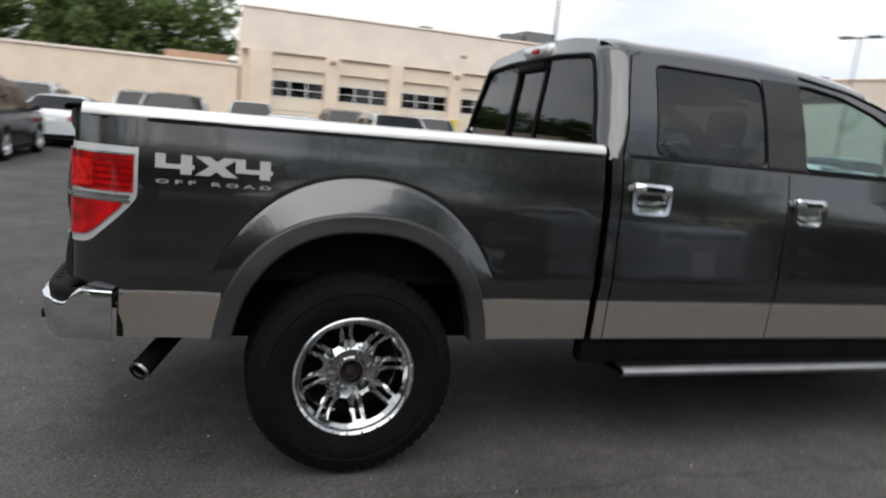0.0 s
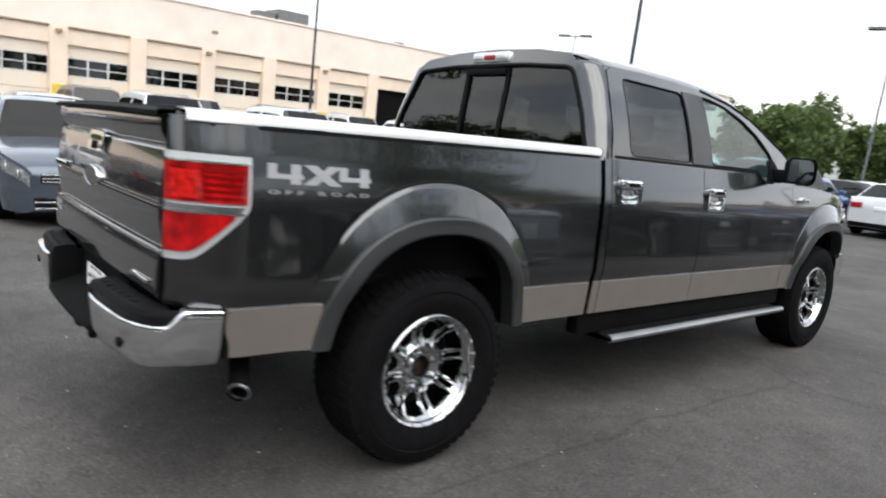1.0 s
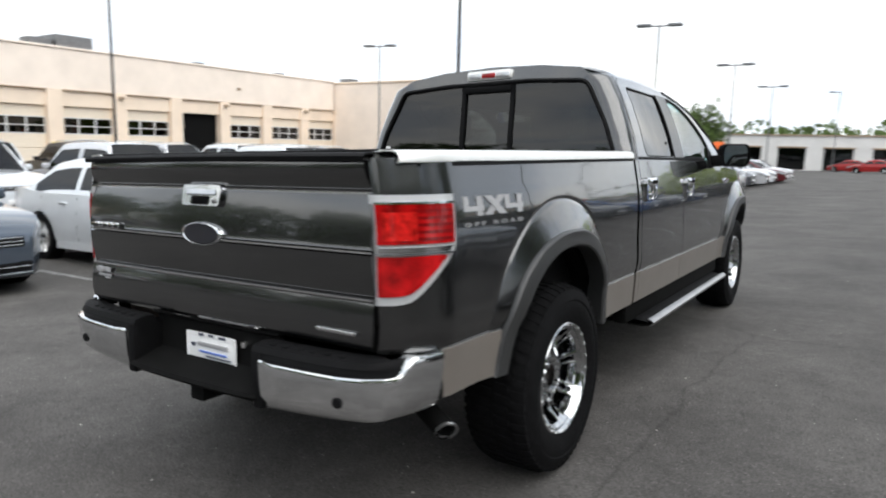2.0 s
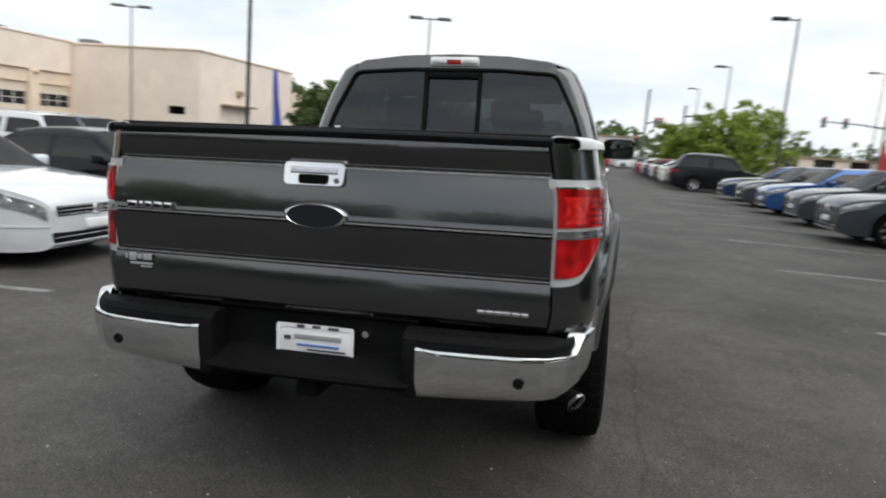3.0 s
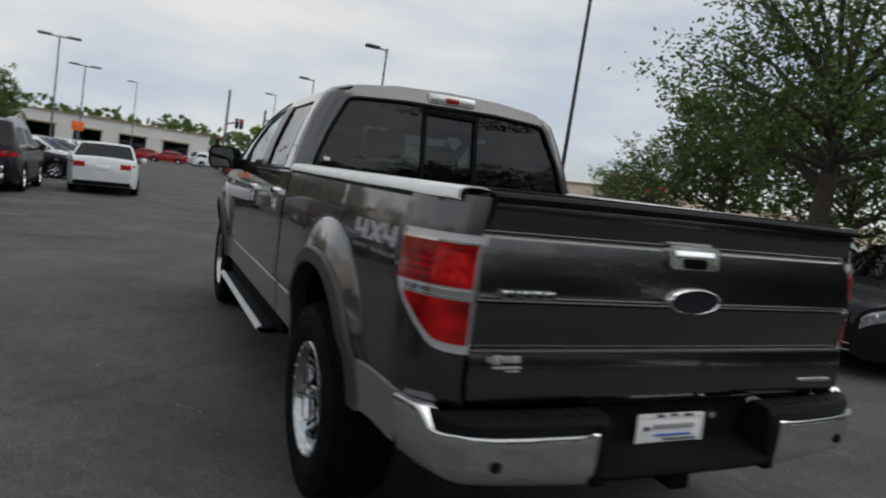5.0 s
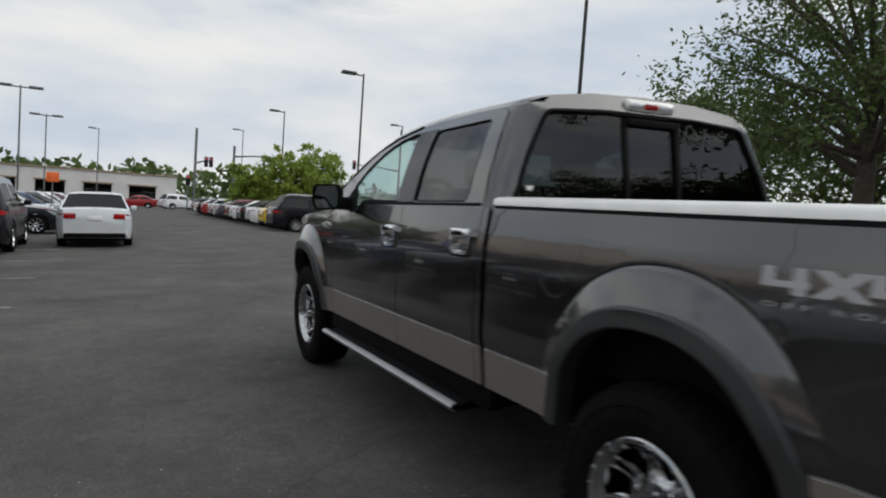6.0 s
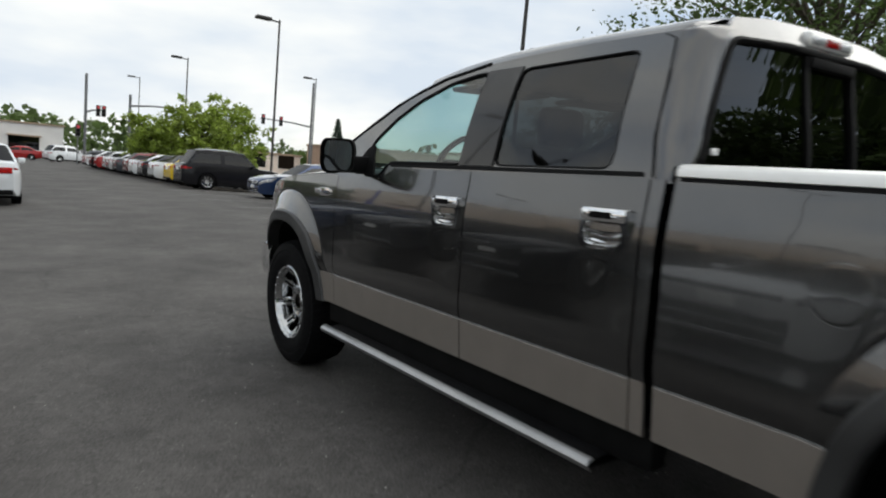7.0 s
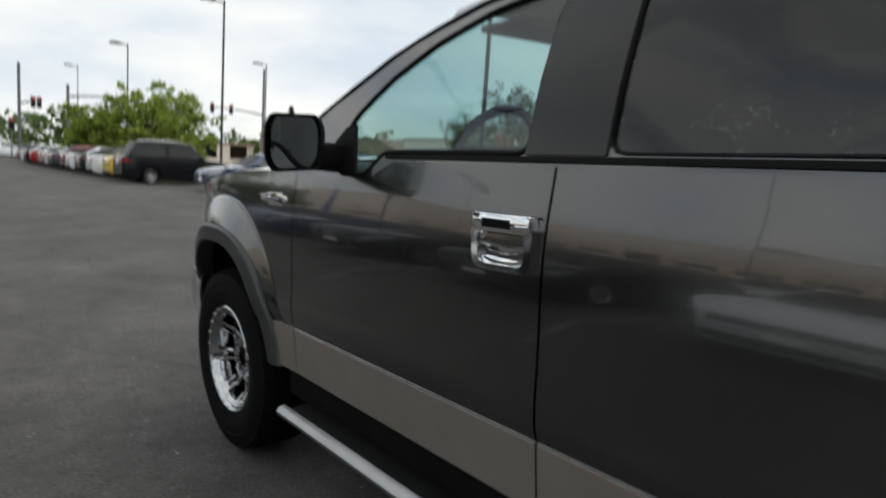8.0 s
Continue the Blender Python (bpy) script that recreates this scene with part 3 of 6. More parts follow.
def taillight(parent, side):
    tl = new("taillight"); tl.parent = parent
    tagged(tl, "red taillight with silver surround and clear middle strip")
    top, bot = 1.238, 0.912

    def pt(a, y1, off, z):
        b = min(max(a, 0.0), math.pi / 2)
        y = 0.22 * (1 - math.cos(b) ** 1.3)
        x = 0.813 + 0.142 * math.sin(b) ** 1.3 + 0.013 * min(0, a)
        nx, ny = math.sin(b) * 0.22, -math.cos(b) * 0.142
        if a < 0:
            x += 0.22 * a
        ln = math.hypot(nx, ny)
        zz = lerp(SIDE, z) - 0.983
        return (side * (x + zz + off * nx / ln), y + y1 + off * ny / ln, z)

    def low(s):
        return bot + 0.336 * (0.5 * (s - 0.45) + 0.5 * math.sqrt((s - 0.45) ** 2 + 0.006)) - 0.008

    def patch(s0, s1, zt, zb, off, name, mat, label=""):
        rows = []
        n = 20
        for i in range(n + 1):
            s = s0 + (s1 - s0) * i / n
            a = s * math.pi / 2
            t, b = zt(s), zb(s)
            if b > t:
                b = t
            edge = [(t + 0.0, -0.012), (t, off), *[(t + (b - t) * k / 5, off) for k in range(1, 5)], (b, off), (b, -0.012)]
            rows.append([pt(a, 0, o, z) for z, o in edge])
        rows = [[pt(s0 * math.pi / 2, 0, -0.012, p[2]) for p in rows[0]]] + rows + [[pt(s1 * math.pi / 2, 0, -0.012, p[2]) for p in rows[-1]]]
        return part(name, grid(rows), mat, tl, label)

    patch(-0.05, 1.03, lambda s: top + 0.006, lambda s: low(s) - 0.012, 0.008, "surround", "lamp_trim", "silver lamp surround")
    patch(0.04, 0.93, lambda s: top - 0.022, lambda s: max(1.088, low(s) + 0.016), 0.014, "upper_lens", "red")
    patch(0.04, 0.90, lambda s: 1.078, lambda s: max(1.060, low(s) + 0.016), 0.012, "clear_strip", "lamp_chrome", "clear strip over a chrome reflector")
    patch(0.04, 0.80, lambda s: 1.050, lambda s: low(s) + 0.016, 0.014, "lower_lens", "red")
    patch(0.14, 0.50, lambda s: top - 0.048, lambda s: 1.100, 0.0165, "reflector", "redlit")
    for k in range(5):
        z = 1.104 + 0.0225 * k
        patch(0.50, 0.90, lambda s: z + 0.005, lambda s: z - 0.005, 0.0160, "lens_rib", "red_rib")
    patch(0.02, 0.95, lambda s: top - 0.016, lambda s: top - 0.023, 0.0165, "bright_edge", "lamp_chrome")
    patch(0.03, 0.90, lambda s: 1.0595, lambda s: 1.0535, 0.0165, "bright_edge", "lamp_chrome")
    return tl


def pickup():
    truck = new("pickup_truck")
    truck.matrix_basis = LOT @ Matrix.Translation((0, 3, -0.022)) @ Matrix.Rotation(-0.0118, 4, "X") @ Matrix.Translation((0, -3, 0))
    tagged(truck, "charcoal grey crew-cab pickup truck with pewter lower panels and chrome wheels", "pickup truck")
    inv = truck.matrix_basis.inverted() @ LOT
    rail_z = lambda y: 1.358 + 0.0155 * y
    for s in (1, -1):
        # bed side
        ys = [0.22 * (1 - math.cos(math.pi / 2 * k / 14) ** 1.3) for k in range(15)] + [0.3, 0.38, 0.45] + arch_columns(AXLES[0], 0.520, 40) + [0.39, 0.40, 0.41, 0.42, 0.43, 0.445, 0.46, 0.48, 0.495, 1.555, 1.57, 1.585, 1.60, 1.615, 1.625, 1.635, 1.645, 1.655, 1.68, 1.72, 1.78, 1.9, 2.055]
        body = part("bed_side", fender_skin(ys, lambda y: max(0.735, arch(y, 0.520, 0.635) or 0), rail_z, s), "grey", truck, thick=0.012)
        part("end_flange", grid([[(s * (lerp(SIDE, z) - d), 2.055, z) for z in (0.56, 0.8, 1.1, 1.25, 1.38)] for d in (0.0, 0.07)]), "grey", body)
        for y0, y1 in ((0.165, 0.51), (1.52, 2.055)):
            p = part("lower_panel", skin([y0 + (y1 - y0) * k / 6 for k in range(7)], lambda y: 0.56, lambda y: 0.730, s, 4, 0.004), "tan", truck, "pewter two-tone lower panel", thick=0.012)
            part("pinstripe", skin([y0 + (y1 - y0) * k / 6 for k in range(7)], lambda y: 0.728, lambda y: 0.735, s, 1, 0.007), "bchrome", p, thick=0.004)
        # rail cap
        rows = []
        for k in range(25):
            y = 0.03 + 2.022 * k / 24
            e = 0.22 - y
            cx = 0.0 if y > 0.22 else 0.11 * (1 - math.sqrt(max(0, 1 - (e / 0.22) ** 2)))
            z = rail_z(y)
            rows.append([(s * (x - cx - 0.028 * smooth((0.9 - y) / 0.7)), y, z + dz) for x, dz in ((0.862, 0.0), (0.866, 0.018), (0.885, 0.024), (0.935, 0.022), (0.955, 0.016), (0.9615, 0.006), (0.9635, -0.012), (0.956, -0.015))])
        part("rail_cap", grid(rows), "rail", truck, "bright metal bed rail cap", thick=0.004)
        part("rail_seam", grid([[(s * (side_x(y, rail_z(y) + dz) + 0.008), y, rail_z(y) + dz) for dz in (-0.027, -0.012)] for y in [0.1 + 1.94 * k / 12 for k in range(13)]]), "black", truck, thick=0.004)
        part("bed_wall", box(min(s * 0.84, s * 0.86), max(s * 0.84, s * 0.86), 0.05, 2.0, 0.80, 1.37, 0.004), "black", truck)
        # wheel arch flares and liners
        for yc in AXLES:
            rows = []
            for k in range(37):
                th = 0.10 + (math.pi - 0.20) * k / 36
                def at(a, b, n=2.4):
                    c, q = math.cos(th), math.sin(th)
                    return yc - a * math.copysign(abs(c) ** (2 / n), c), 0.40 + b * q ** (2 / n)
                row = []
                for (a, b), o in (((0.556, 0.667), -0.004), ((0.555, 0.666), 0.017), ((0.552, 0.663), 0.022), ((0.546, 0.657), 0.0235), ((0.540, 0.651), 0.0215), ((0.515, 0.626), 0.024), ((0.490, 0.602), 0.024), ((0.483, 0.595), 0.018), ((0.486, 0.600), -0.06)):
                    y, z = at(a, b)
                    z = max(z, 0.555)
                    row.append((s * (side_x(y, z) + o), y, z))
                rows.append(row)
            part("wheel_arch_flare", grid(rows, angle=38), "flare", truck, "satin grey wheel arch flare")
            rows = []
            for k in range(25):
                th = 0.05 + (math.pi - 0.10) * k / 24
                c, q = math.cos(th), math.sin(th)
                y, z = yc - 0.515 * math.copysign(abs(c) ** 0.83, c), 0.37 + 0.63 * q ** 0.83
                rows.append([(s * 0.945, y, max(z, 0.55)), (s * 0.55, y, max(z, 0.50))])
            part("arch_liner", grid(rows), "under", truck, thick=0.01)
        # cab corner, doors, fender
        cabin = part("cab_corner", skin([2.092, 2.100, 2.120, 2.143], lambda y: 0.735, lambda y: 1.364, s, 10), "grey", truck, thick=0.012)
        part("corner_return", grid([[(s * (lerp(SIDE, z) - d), 2.092, z) for z in (0.56, 0.8, 1.1, 1.29, 1.37)] for d in (0.0, 0.25)]), "grey", cabin)
        for name, y0, y1, hy in (("rear_door", 2.151, 3.062, 2.291), ("front_door", 3.070, 4.305, 3.191)):
            ys = [y0 + (y1 - y0) * k / 30 for k in range(31)]
            hi = lambda y: lerp([(3.70, 1.364), (3.84, 1.303), (4.31, 1.299)], y)
            lo = lambda y: max(0.735, arch(y, 0.520, 0.635) or 0)
            d = part(name, skin(ys, lo, hi, s, 18), "grey", truck, thick=0.012)
            part("lower_panel", skin(ys, lambda y: 0.56, lambda y: 0.730, s, 4, 0.004), "tan", d, "pewter two-tone lower panel", thick=0.012)
            part("pinstripe", skin(ys, lambda y: 0.728, lambda y: 0.735, s, 1, 0.007), "bchrome", d, thick=0.004)
            handle(truck, s, hy, 1.209 if name == "rear_door" else 1.197)
        part("lower_panel", skin([2.092, 2.143], lambda y: 0.56, lambda y: 0.735, s, 4, 0.004), "tan", truck, thick=0.012)
        part("lower_panel", skin([4.312, 4.40, 4.47], lambda y: 0.56, lambda y: 0.735, s, 4, 0.004), "tan", truck, thick=0.012)
        hood_z = lambda y: lerp([(4.3, 1.32), (4.8, 1.305), (5.2, 1.265), (5.5, 1.20), (5.75, 1.10)], y)
        ys = [4.312, 4.34, 4.365, 4.375, 4.385, 4.395, 4.41, 4.425, 4.44, 4.455] + arch_columns(AXLES[1], 0.520, 40) + [5.53, 5.58, 5.65, 5.72]
        part("front_fender", fender_skin(ys, lambda y: max(0.735 if y < 5 else 0.78, arch(y, 0.520, 0.635) or 0), hood_z, s), "grey", truck, thick=0.012)
        f = new("fender_badge"); f.parent = truck; tagged(f, "small chrome badge on the fender")
        part("badge_plate", box(*sorted((s * 0.982, s * 0.988)), 4.36, 4.60, 1.195, 1.225, 0.004), "bchrome", f)
        part("badge_bars", box(*sorted((s * 0.985, s * 0.991)), 4.39, 4.52, 1.185, 1.235, 0.004), "chrome", f)
        # greenhouse side
        gx = lambda u, v: (s * lerp(SIDE, v), u, v)
        outer = dense([(2.127, 1.362), (3.70, 1.362), (3.84, 1.302), (4.30, 1.298), (4.46, 1.375), (4.30, 1.475), (4.06, 1.590), (3.86, 1.684), (3.68, 1.748), (3.51, 1.795), (3.2, 1.838), (2.95, 1.850), (2.6, 1.857), (2.212, 1.850), (2.190, 1.72), (2.176, 1.60), (2.164, 1.48), (2.132, 1.40)])
        rw = rounded([(2.315, 1.392), (2.935, 1.392), (2.950, 1.795), (2.345, 1.80)], 0.045)
        fw = rounded([(3.165, 1.392), (3.760, 1.392), (3.850, 1.322), (4.00, 1.318), (4.045, 1.40), (3.975, 1.505), (3.82, 1.618), (3.65, 1.701), (3.44, 1.770), (3.26, 1.796), (3.175, 1.798)], 0.03)
        gh = part("window_frame", holed(outer, [dense(rw, 0.06), dense(fw, 0.06)], gx), "grey", truck, thick=0.014)
        bp = [(2.936, 1.390), (3.166, 1.390), (3.176, 1.806), (2.950, 1.806)]
        part("door_pillar", holed(dense(bp, 0.06), [], lambda u, v: (s * (lerp(SIDE, v) + 0.010), u, v)), "pillar", gh, "dark satin door pillar", thick=0.006)
        for name, pl, mt in (("rear_side_window", rw, "dark_glass"), ("front_side_window", fw, "glass")):
            g = part(name, holed(dense(pl, 0.06), [], lambda u, v: (s * (lerp(SIDE, v) - 0.001), u, v)), mt, truck, "dark privacy glass" if mt == "dark_glass" else "lightly green-tinted clear glass")
            g.visible_shadow = mt != "glass"
            ring = [(s * (lerp(SIDE, v) + 0.003), u, v) for u, v in dense(pl, 0.06)]
            part("window_seal", data_of(*tube(ring + ring[:1], 0.006 if mt == "dark_glass" else 0.009, 6, False), 60), "black", g)
        edge = [(4.45, 1.382), (4.30, 1.477), (4.06, 1.592), (3.86, 1.686), (3.68, 1.750), (3.51, 1.797), (3.35, 1.819), (3.2, 1.840)]
        part("pillar_seal", data_of(*tube([(s * (lerp(SIDE, z) + 0.004), y, z) for y, z in edge], 0.011, 6), 60), "black", gh, "black rubber edge of the windscreen pillar")
        part("belt_moulding", grid([[(s * (lerp(SIDE, z) + 0.009), y, z) for z in (1.373, 1.386)] for y in [2.18 + 1.56 * k / 10 for k in range(11)]]), "black", truck, thick=0.009)
        # door gaps
        for y in (2.147, 3.066, 4.3085):
            part("door_gap", grid([[(s * (side_x(y + dy, z) - 0.012), y + dy, z) for z in [0.57 + 0.0975 * k for k in range(9)]] for dy in (-0.012, 0.012)]), "under", truck)
        part("upper_door_gap", grid([[(s * (lerp(SIDE, z) + 0.0105), y - dy, z) for y, z in ((2.145, 1.37), (2.176, 1.5), (2.197, 1.7), (2.228, 1.825), (2.28, 1.848), (2.8, 1.850), (3.15, 1.838))] for dy in (0, 0.008)]), "under", truck)
        # running board
        rb = new("running_board"); rb.parent = truck; rb.matrix_basis = pose(-0.014 * s, -0.012, 0.026); tagged(rb, "black running board with bright metal edge")
        rows = [[(s * x, y, z) for x, z in ((0.80, 0.405), (0.985, 0.415), (1.045, 0.400), (1.055, 0.385), (1.045, 0.365), (0.98, 0.355), (0.80, 0.365))] for y in (2.27, 2.30, 3.3, 4.30, 4.33)]
        rows[0] = [(x * 0.98, y, 0.385 + (z - 0.385) * 0.5) for x, y, z in rows[0]]; rows[-1] = [(x * 0.98, y, 0.385 + (z - 0.385) * 0.5) for x, y, z in rows[-1]]
        part("tread", grid(rows, closed=True), "black", rb)
        rows = [[(s * x, y, z) for x, z in ((1.035, 0.412), (1.056, 0.406), (1.066, 0.395), (1.060, 0.380), (1.045, 0.374))] for y in (2.25, 2.6, 3.3, 4.0, 4.34)]
        part("bright_edge", grid(rows), "edge", rb, "bright aluminium edge strip", thick=0.006)
        for y in (2.6, 3.4, 4.1):
            part("bracket", box(*sorted((s * 0.6, s * 0.95)), y - 0.03, y + 0.03, 0.36, 0.56, 0.01), "under", rb)
        # mirror
        mr = new("wing_mirror"); mr.parent = truck; tagged(mr, "black door mirror with mirror glass")
        mo = rounded([(1.050, 1.333), (1.228, 1.325), (1.254, 1.365), (1.252, 1.467), (1.230, 1.503), (1.066, 1.506), (1.046, 1.467)], 0.035)
        rows = []
        for y, k in ((3.965, 0.93), (3.962, 0.99), (3.975, 1.0), (4.03, 1.0), (4.07, 0.93), (4.09, 0.75), (4.095, 0.3)):
            rows.append([(s * (1.15 - 0.6 * (y - 3.962) + (u - 1.15) * k), y - (0.12 * (u - 1.15) if y < 4.0 else 0.0), 1.415 + (v - 1.415) * k) for u, v in mo])
        part("housing", grid(rows, closed=True), "black", mr)
        part("mirror_glass", holed([(1.15 + (u - 1.15) * 0.86, 1.415 + (v - 1.415) * 0.86) for u, v in mo], [], lambda u, v: (s * u, 3.952 - 0.28 * (u - 1.15) - 0.05 * (v - 1.415), v)), "mirror", mr)
        part("arm", box(*sorted((s * 0.93, s * 1.10)), 3.985, 4.06, 1.33, 1.42, 0.02), "black", mr)
        part("sail", holed([(3.90, 1.325), (4.10, 1.325), (4.12, 1.37), (4.01, 1.47), (3.96, 1.48)], [], lambda u, v: (s * (lerp(SIDE, v) + 0.008), u, v)), "black", mr, thick=0.012)
        taillight(truck, s)
        # wheels stand upright on the ground
        for yc, xo, zc in ((1.030, 0.887, 0.415), (4.982, 0.860, 0.402)):
            wheel(truck, inv @ pose(s * xo, yc, zc, 11 * s), s)
        part("sill", box(*sorted((s * 0.86, s * 0.945)), 2.07, 4.45, 0.43, 0.565, 0.02), "under", truck)
        part("frame_rail", box(*sorted((s * 0.50, s * 0.53)), 0.5, 5.5, 0.45, 0.75, 0.005), "under", truck)

    # fuel filler door
    fd = new("fuel_door"); fd.parent = truck; tagged(fd, "round fuel filler door outlined by a thin gap")
    fx = lambda y, z, o: (-(side_x(y, z) + o), y, z)
    fy, fz, fr = 1.548, 1.112, 0.081
    part("door_groove", grid([[fx(fy + r * math.cos(2 * math.pi * k / 48), fz + r * math.sin(2 * math.pi * k / 48), o) for k in range(49)] for r, o in ((fr - 0.0024, 0.0056), (fr - 0.0012, 0.0066), (fr + 0.0012, 0.0066), (fr + 0.0024, 0.0056))]), "grey", fd)
    part("door_disc", grid([[fx(fy + r * math.cos(2 * math.pi * k / 48), fz + r * math.sin(2 * math.pi * k / 48), 0.0063 if r < fr - 0.006 else 0.006) for k in range(49)] for r in (0.002, 0.03, 0.06, fr - 0.008, fr - 0.0035)]), "grey", fd)
    part("finger_notch", data_of([fx(fy - 0.058 + 0.014 * math.cos(2 * math.pi * k / 20), fz + 0.018 * math.sin(2 * math.pi * k / 20), 0.0068) for k in range(20)], [tuple(range(20))]), "grey", fd, thick=0.002)
    # decals, right and left side of the bed: wide block strokes over small lettering
    four = lambda o, w: [[(o, 0.40), (o + 0.085, 0.40), (o + 0.085, 1.0), (o, 1.0)], [(o, 0.26), (o + w, 0.26), (o + w, 0.50), (o, 0.50)], [(o + w - 0.115, 0.0), (o + w - 0.02, 0.0), (o + w - 0.02, 1.0), (o + w - 0.115, 1.0)]]
    strokes = four(0.0, 0.325) + [[(0.33, 1.0), (0.575, 0.0), (0.70, 0.0), (0.455, 1.0)], [(0.33, 0.0), (0.455, 0.0), (0.70, 1.0), (0.575, 1.0)]] + four(0.675, 0.325)
    for s in (1, -1):
        vs, fs = [], []
        for k, st in enumerate(strokes):
            fs.append(tuple(range(len(vs), len(vs) + 4)))
            for u, v in st:
                y, z = 0.473 + s * (u - 0.5) * 0.398, 1.163 + 0.068 * v
                vs.append((s * (side_x(y, z) + 0.0080 + 0.0005 * (k % 4)), y, z))
        part("decal_lettering", data_of(vs, fs), "decal", truck, "silver four by four decal", thick=0.0012)
        me = text_mesh("OFF ROAD", 0.022, 1.7)
        wide = 0.392 / (max(v.co.x for v in me.vertices) - min(v.co.x for v in me.vertices))
        mid = 0.5 * (max(v.co.x for v in me.vertices) + min(v.co.x for v in me.vertices))
        for v in me.vertices:
            u, w, t = v.co
            y, z = 0.473 + s * (u - mid) * wide, 1.134 + w * 0.85
            v.co = (s * (side_x(y, z) + 0.008 + 0.5 * t), y, z)
        me.update()
        part("decal_lettering", me, "faint", truck, "silver off road lettering")
    fwd = pose(0, 0.008, 0)
    # tailgate
    prof = [(1.356, 0.03), (1.362, -0.020), (1.352, -0.036), (1.335, -0.040), (1.30, -0.036), (1.262, -0.016), (1.252, -0.012), (1.246, -0.014), (1.240, -0.020), (1.21, -0.027), (1.18, -0.0327), (1.15, -0.0372), (1.12, -0.0406), (1.09, -0.0430), (1.075, -0.0442), (1.071, -0.046), (1.067, -0.030), (1.058, -0.030),
            (1.052, -0.044), (1.02, -0.043), (0.925, -0.028), (0.912, -0.026), (0.908, -0.038), (0.900, -0.036), (0.88, -0.0415), (0.85, -0.045), (0.82, -0.0470), (0.79, -0.0475), (0.76, -0.044), (0.742, -0.030), (0.740, 0.03)]
    gate_w = lambda z: side_x(0.0, z) - 0.006
    rows = []
    for k in range(21):
        u = -1 + 2 * k / 20
        rows.append([(gate_w(z) * u, y + 0.010 * u * u, z) for z, y in prof])
    n = len(prof)
    fs = [(i * n + j, i * n + (j + 1) % n, (i + 1) * n + (j + 1) % n, (i + 1) * n + j) for i in range(20) for j in range(n)]
    fs += [tuple(range(n)), tuple(range(20 * n, 21 * n))]
    tg = part("tailgate", data_of([p for r in rows for p in r], fs, 28), "grey", truck, at=fwd)
    for z, y, hgt in ((1.250, -0.022, 0.005), (1.062, -0.043, 0.006), (0.910, -0.040, 0.005)):
        part("crease_strip", grid([[((gate_w(z) - 0.003) * (-1 + k / 10), y + 0.010 * (-1 + k / 10) ** 2 - 0.002, z + d) for d in (-hgt / 2, hgt / 2)] for k in range(21)]), "bchrome", tg, "thin bright trim line", thick=0.003)
    part("spoiler_cap", grid([[(0.795 * u, y, z + 0.004 * (1 - u * u)) for y, z in ((-0.043, 1.350), (-0.047, 1.363), (-0.036, 1.371), (0.03, 1.375), (0.05, 1.362))] for u in [-1 + k / 10 for k in range(21)]]), "black", tg, "black plastic tailgate cap", thick=0.006)
    for s in (1, -1):
        part("tailgate_gap", grid([[(s * (side_x(0.0, z) + d), 0.012, z) for d in (-0.008, 0.001)] for z in (0.74, 0.9, 1.1, 1.2, 1.28, 1.35)]), "under", truck, thick=0.004)
    th = new("tailgate_handle"); th.parent = truck; th.matrix_basis = pose(-0.012, 0.008, 0); tagged(th, "chrome tailgate handle with dark recess")
    part("surround", holed(rounded([(-0.108, 1.185), (0.108, 1.185), (0.112, 1.262), (-0.112, 1.262)], 0.018), [rounded([(-0.055, 1.188), (0.055, 1.188), (0.058, 1.222), (-0.058, 1.222)], 0.012)], lambda u, v: (u, -0.026 - 0.21 * (1.262 - v), v)), "bumper_chrome", th, thick=0.014)
    part("recess", box(-0.058, 0.058, -0.038, -0.020, 1.188, 1.224, 0.003), "under", th)
    part("lever", grid([[(x, y, z) for y, z in ((-0.022, 1.256), (-0.032, 1.254), (-0.039, 1.244), (-0.043, 1.230), (-0.040, 1.222), (-0.028, 1.224))] for x in (-0.086, -0.074, 0.074, 0.086)], closed=True), "wheel_chrome", th)
    for x in [-0.045 + 0.010 * k for k in range(10)]:
        part("grip_rib", box(x - 0.002, x + 0.002, -0.042, -0.036, 1.193, 1.214, 0.001), "black", th)
    part("handle_lock", lathe([(0.0, -0.006), (0.008, -0.006), (0.010, 0.0), (0.010, 0.01)], 14), "steel", th, at=pose(0.085, -0.046, 1.204, 0, 0, 90))
    def oval(a, y, c, k):
        w = 2 * math.pi * k / 40
        return (a * math.cos(w), y, 1.081 + c * math.sin(w))
    rows = []
    for r, y in ((1.0, -0.036), (1.0, -0.050), (0.96, -0.058), (0.90, -0.061), (0.83, -0.055)):
        rows.append([oval(0.118 * r, y, 0.0445 * r, k) for k in range(40)])
    em = part("oval_emblem", grid(rows, closed=True), "chrome", truck, "oval chrome emblem with dark centre", at=fwd)
    part("emblem_field", data_of([oval(0.100, -0.0575, 0.037, k) for k in range(40)], [tuple(range(40))]), "emblem", em, thick=0.004)
    bd = new("model_badge"); bd.parent = truck; bd.matrix_basis = pose(-0.007, 0.008, 0.007); tagged(bd, "small chrome badge bars")
    for x0, x1 in ((-0.735, -0.695), (-0.685, -0.672), (-0.664, -0.634), (-0.626, -0.592), (-0.584, -0.552)):
        part("badge_bar", box(x0, x1, -0.056, -0.040, 1.062, 1.088, 0.005), "chrome", bd)
        part("badge_slot", box(x0 + 0.004, x1 - 0.004, -0.0575, -0.055, 1.067, 1.079, 0.002), "black", bd)
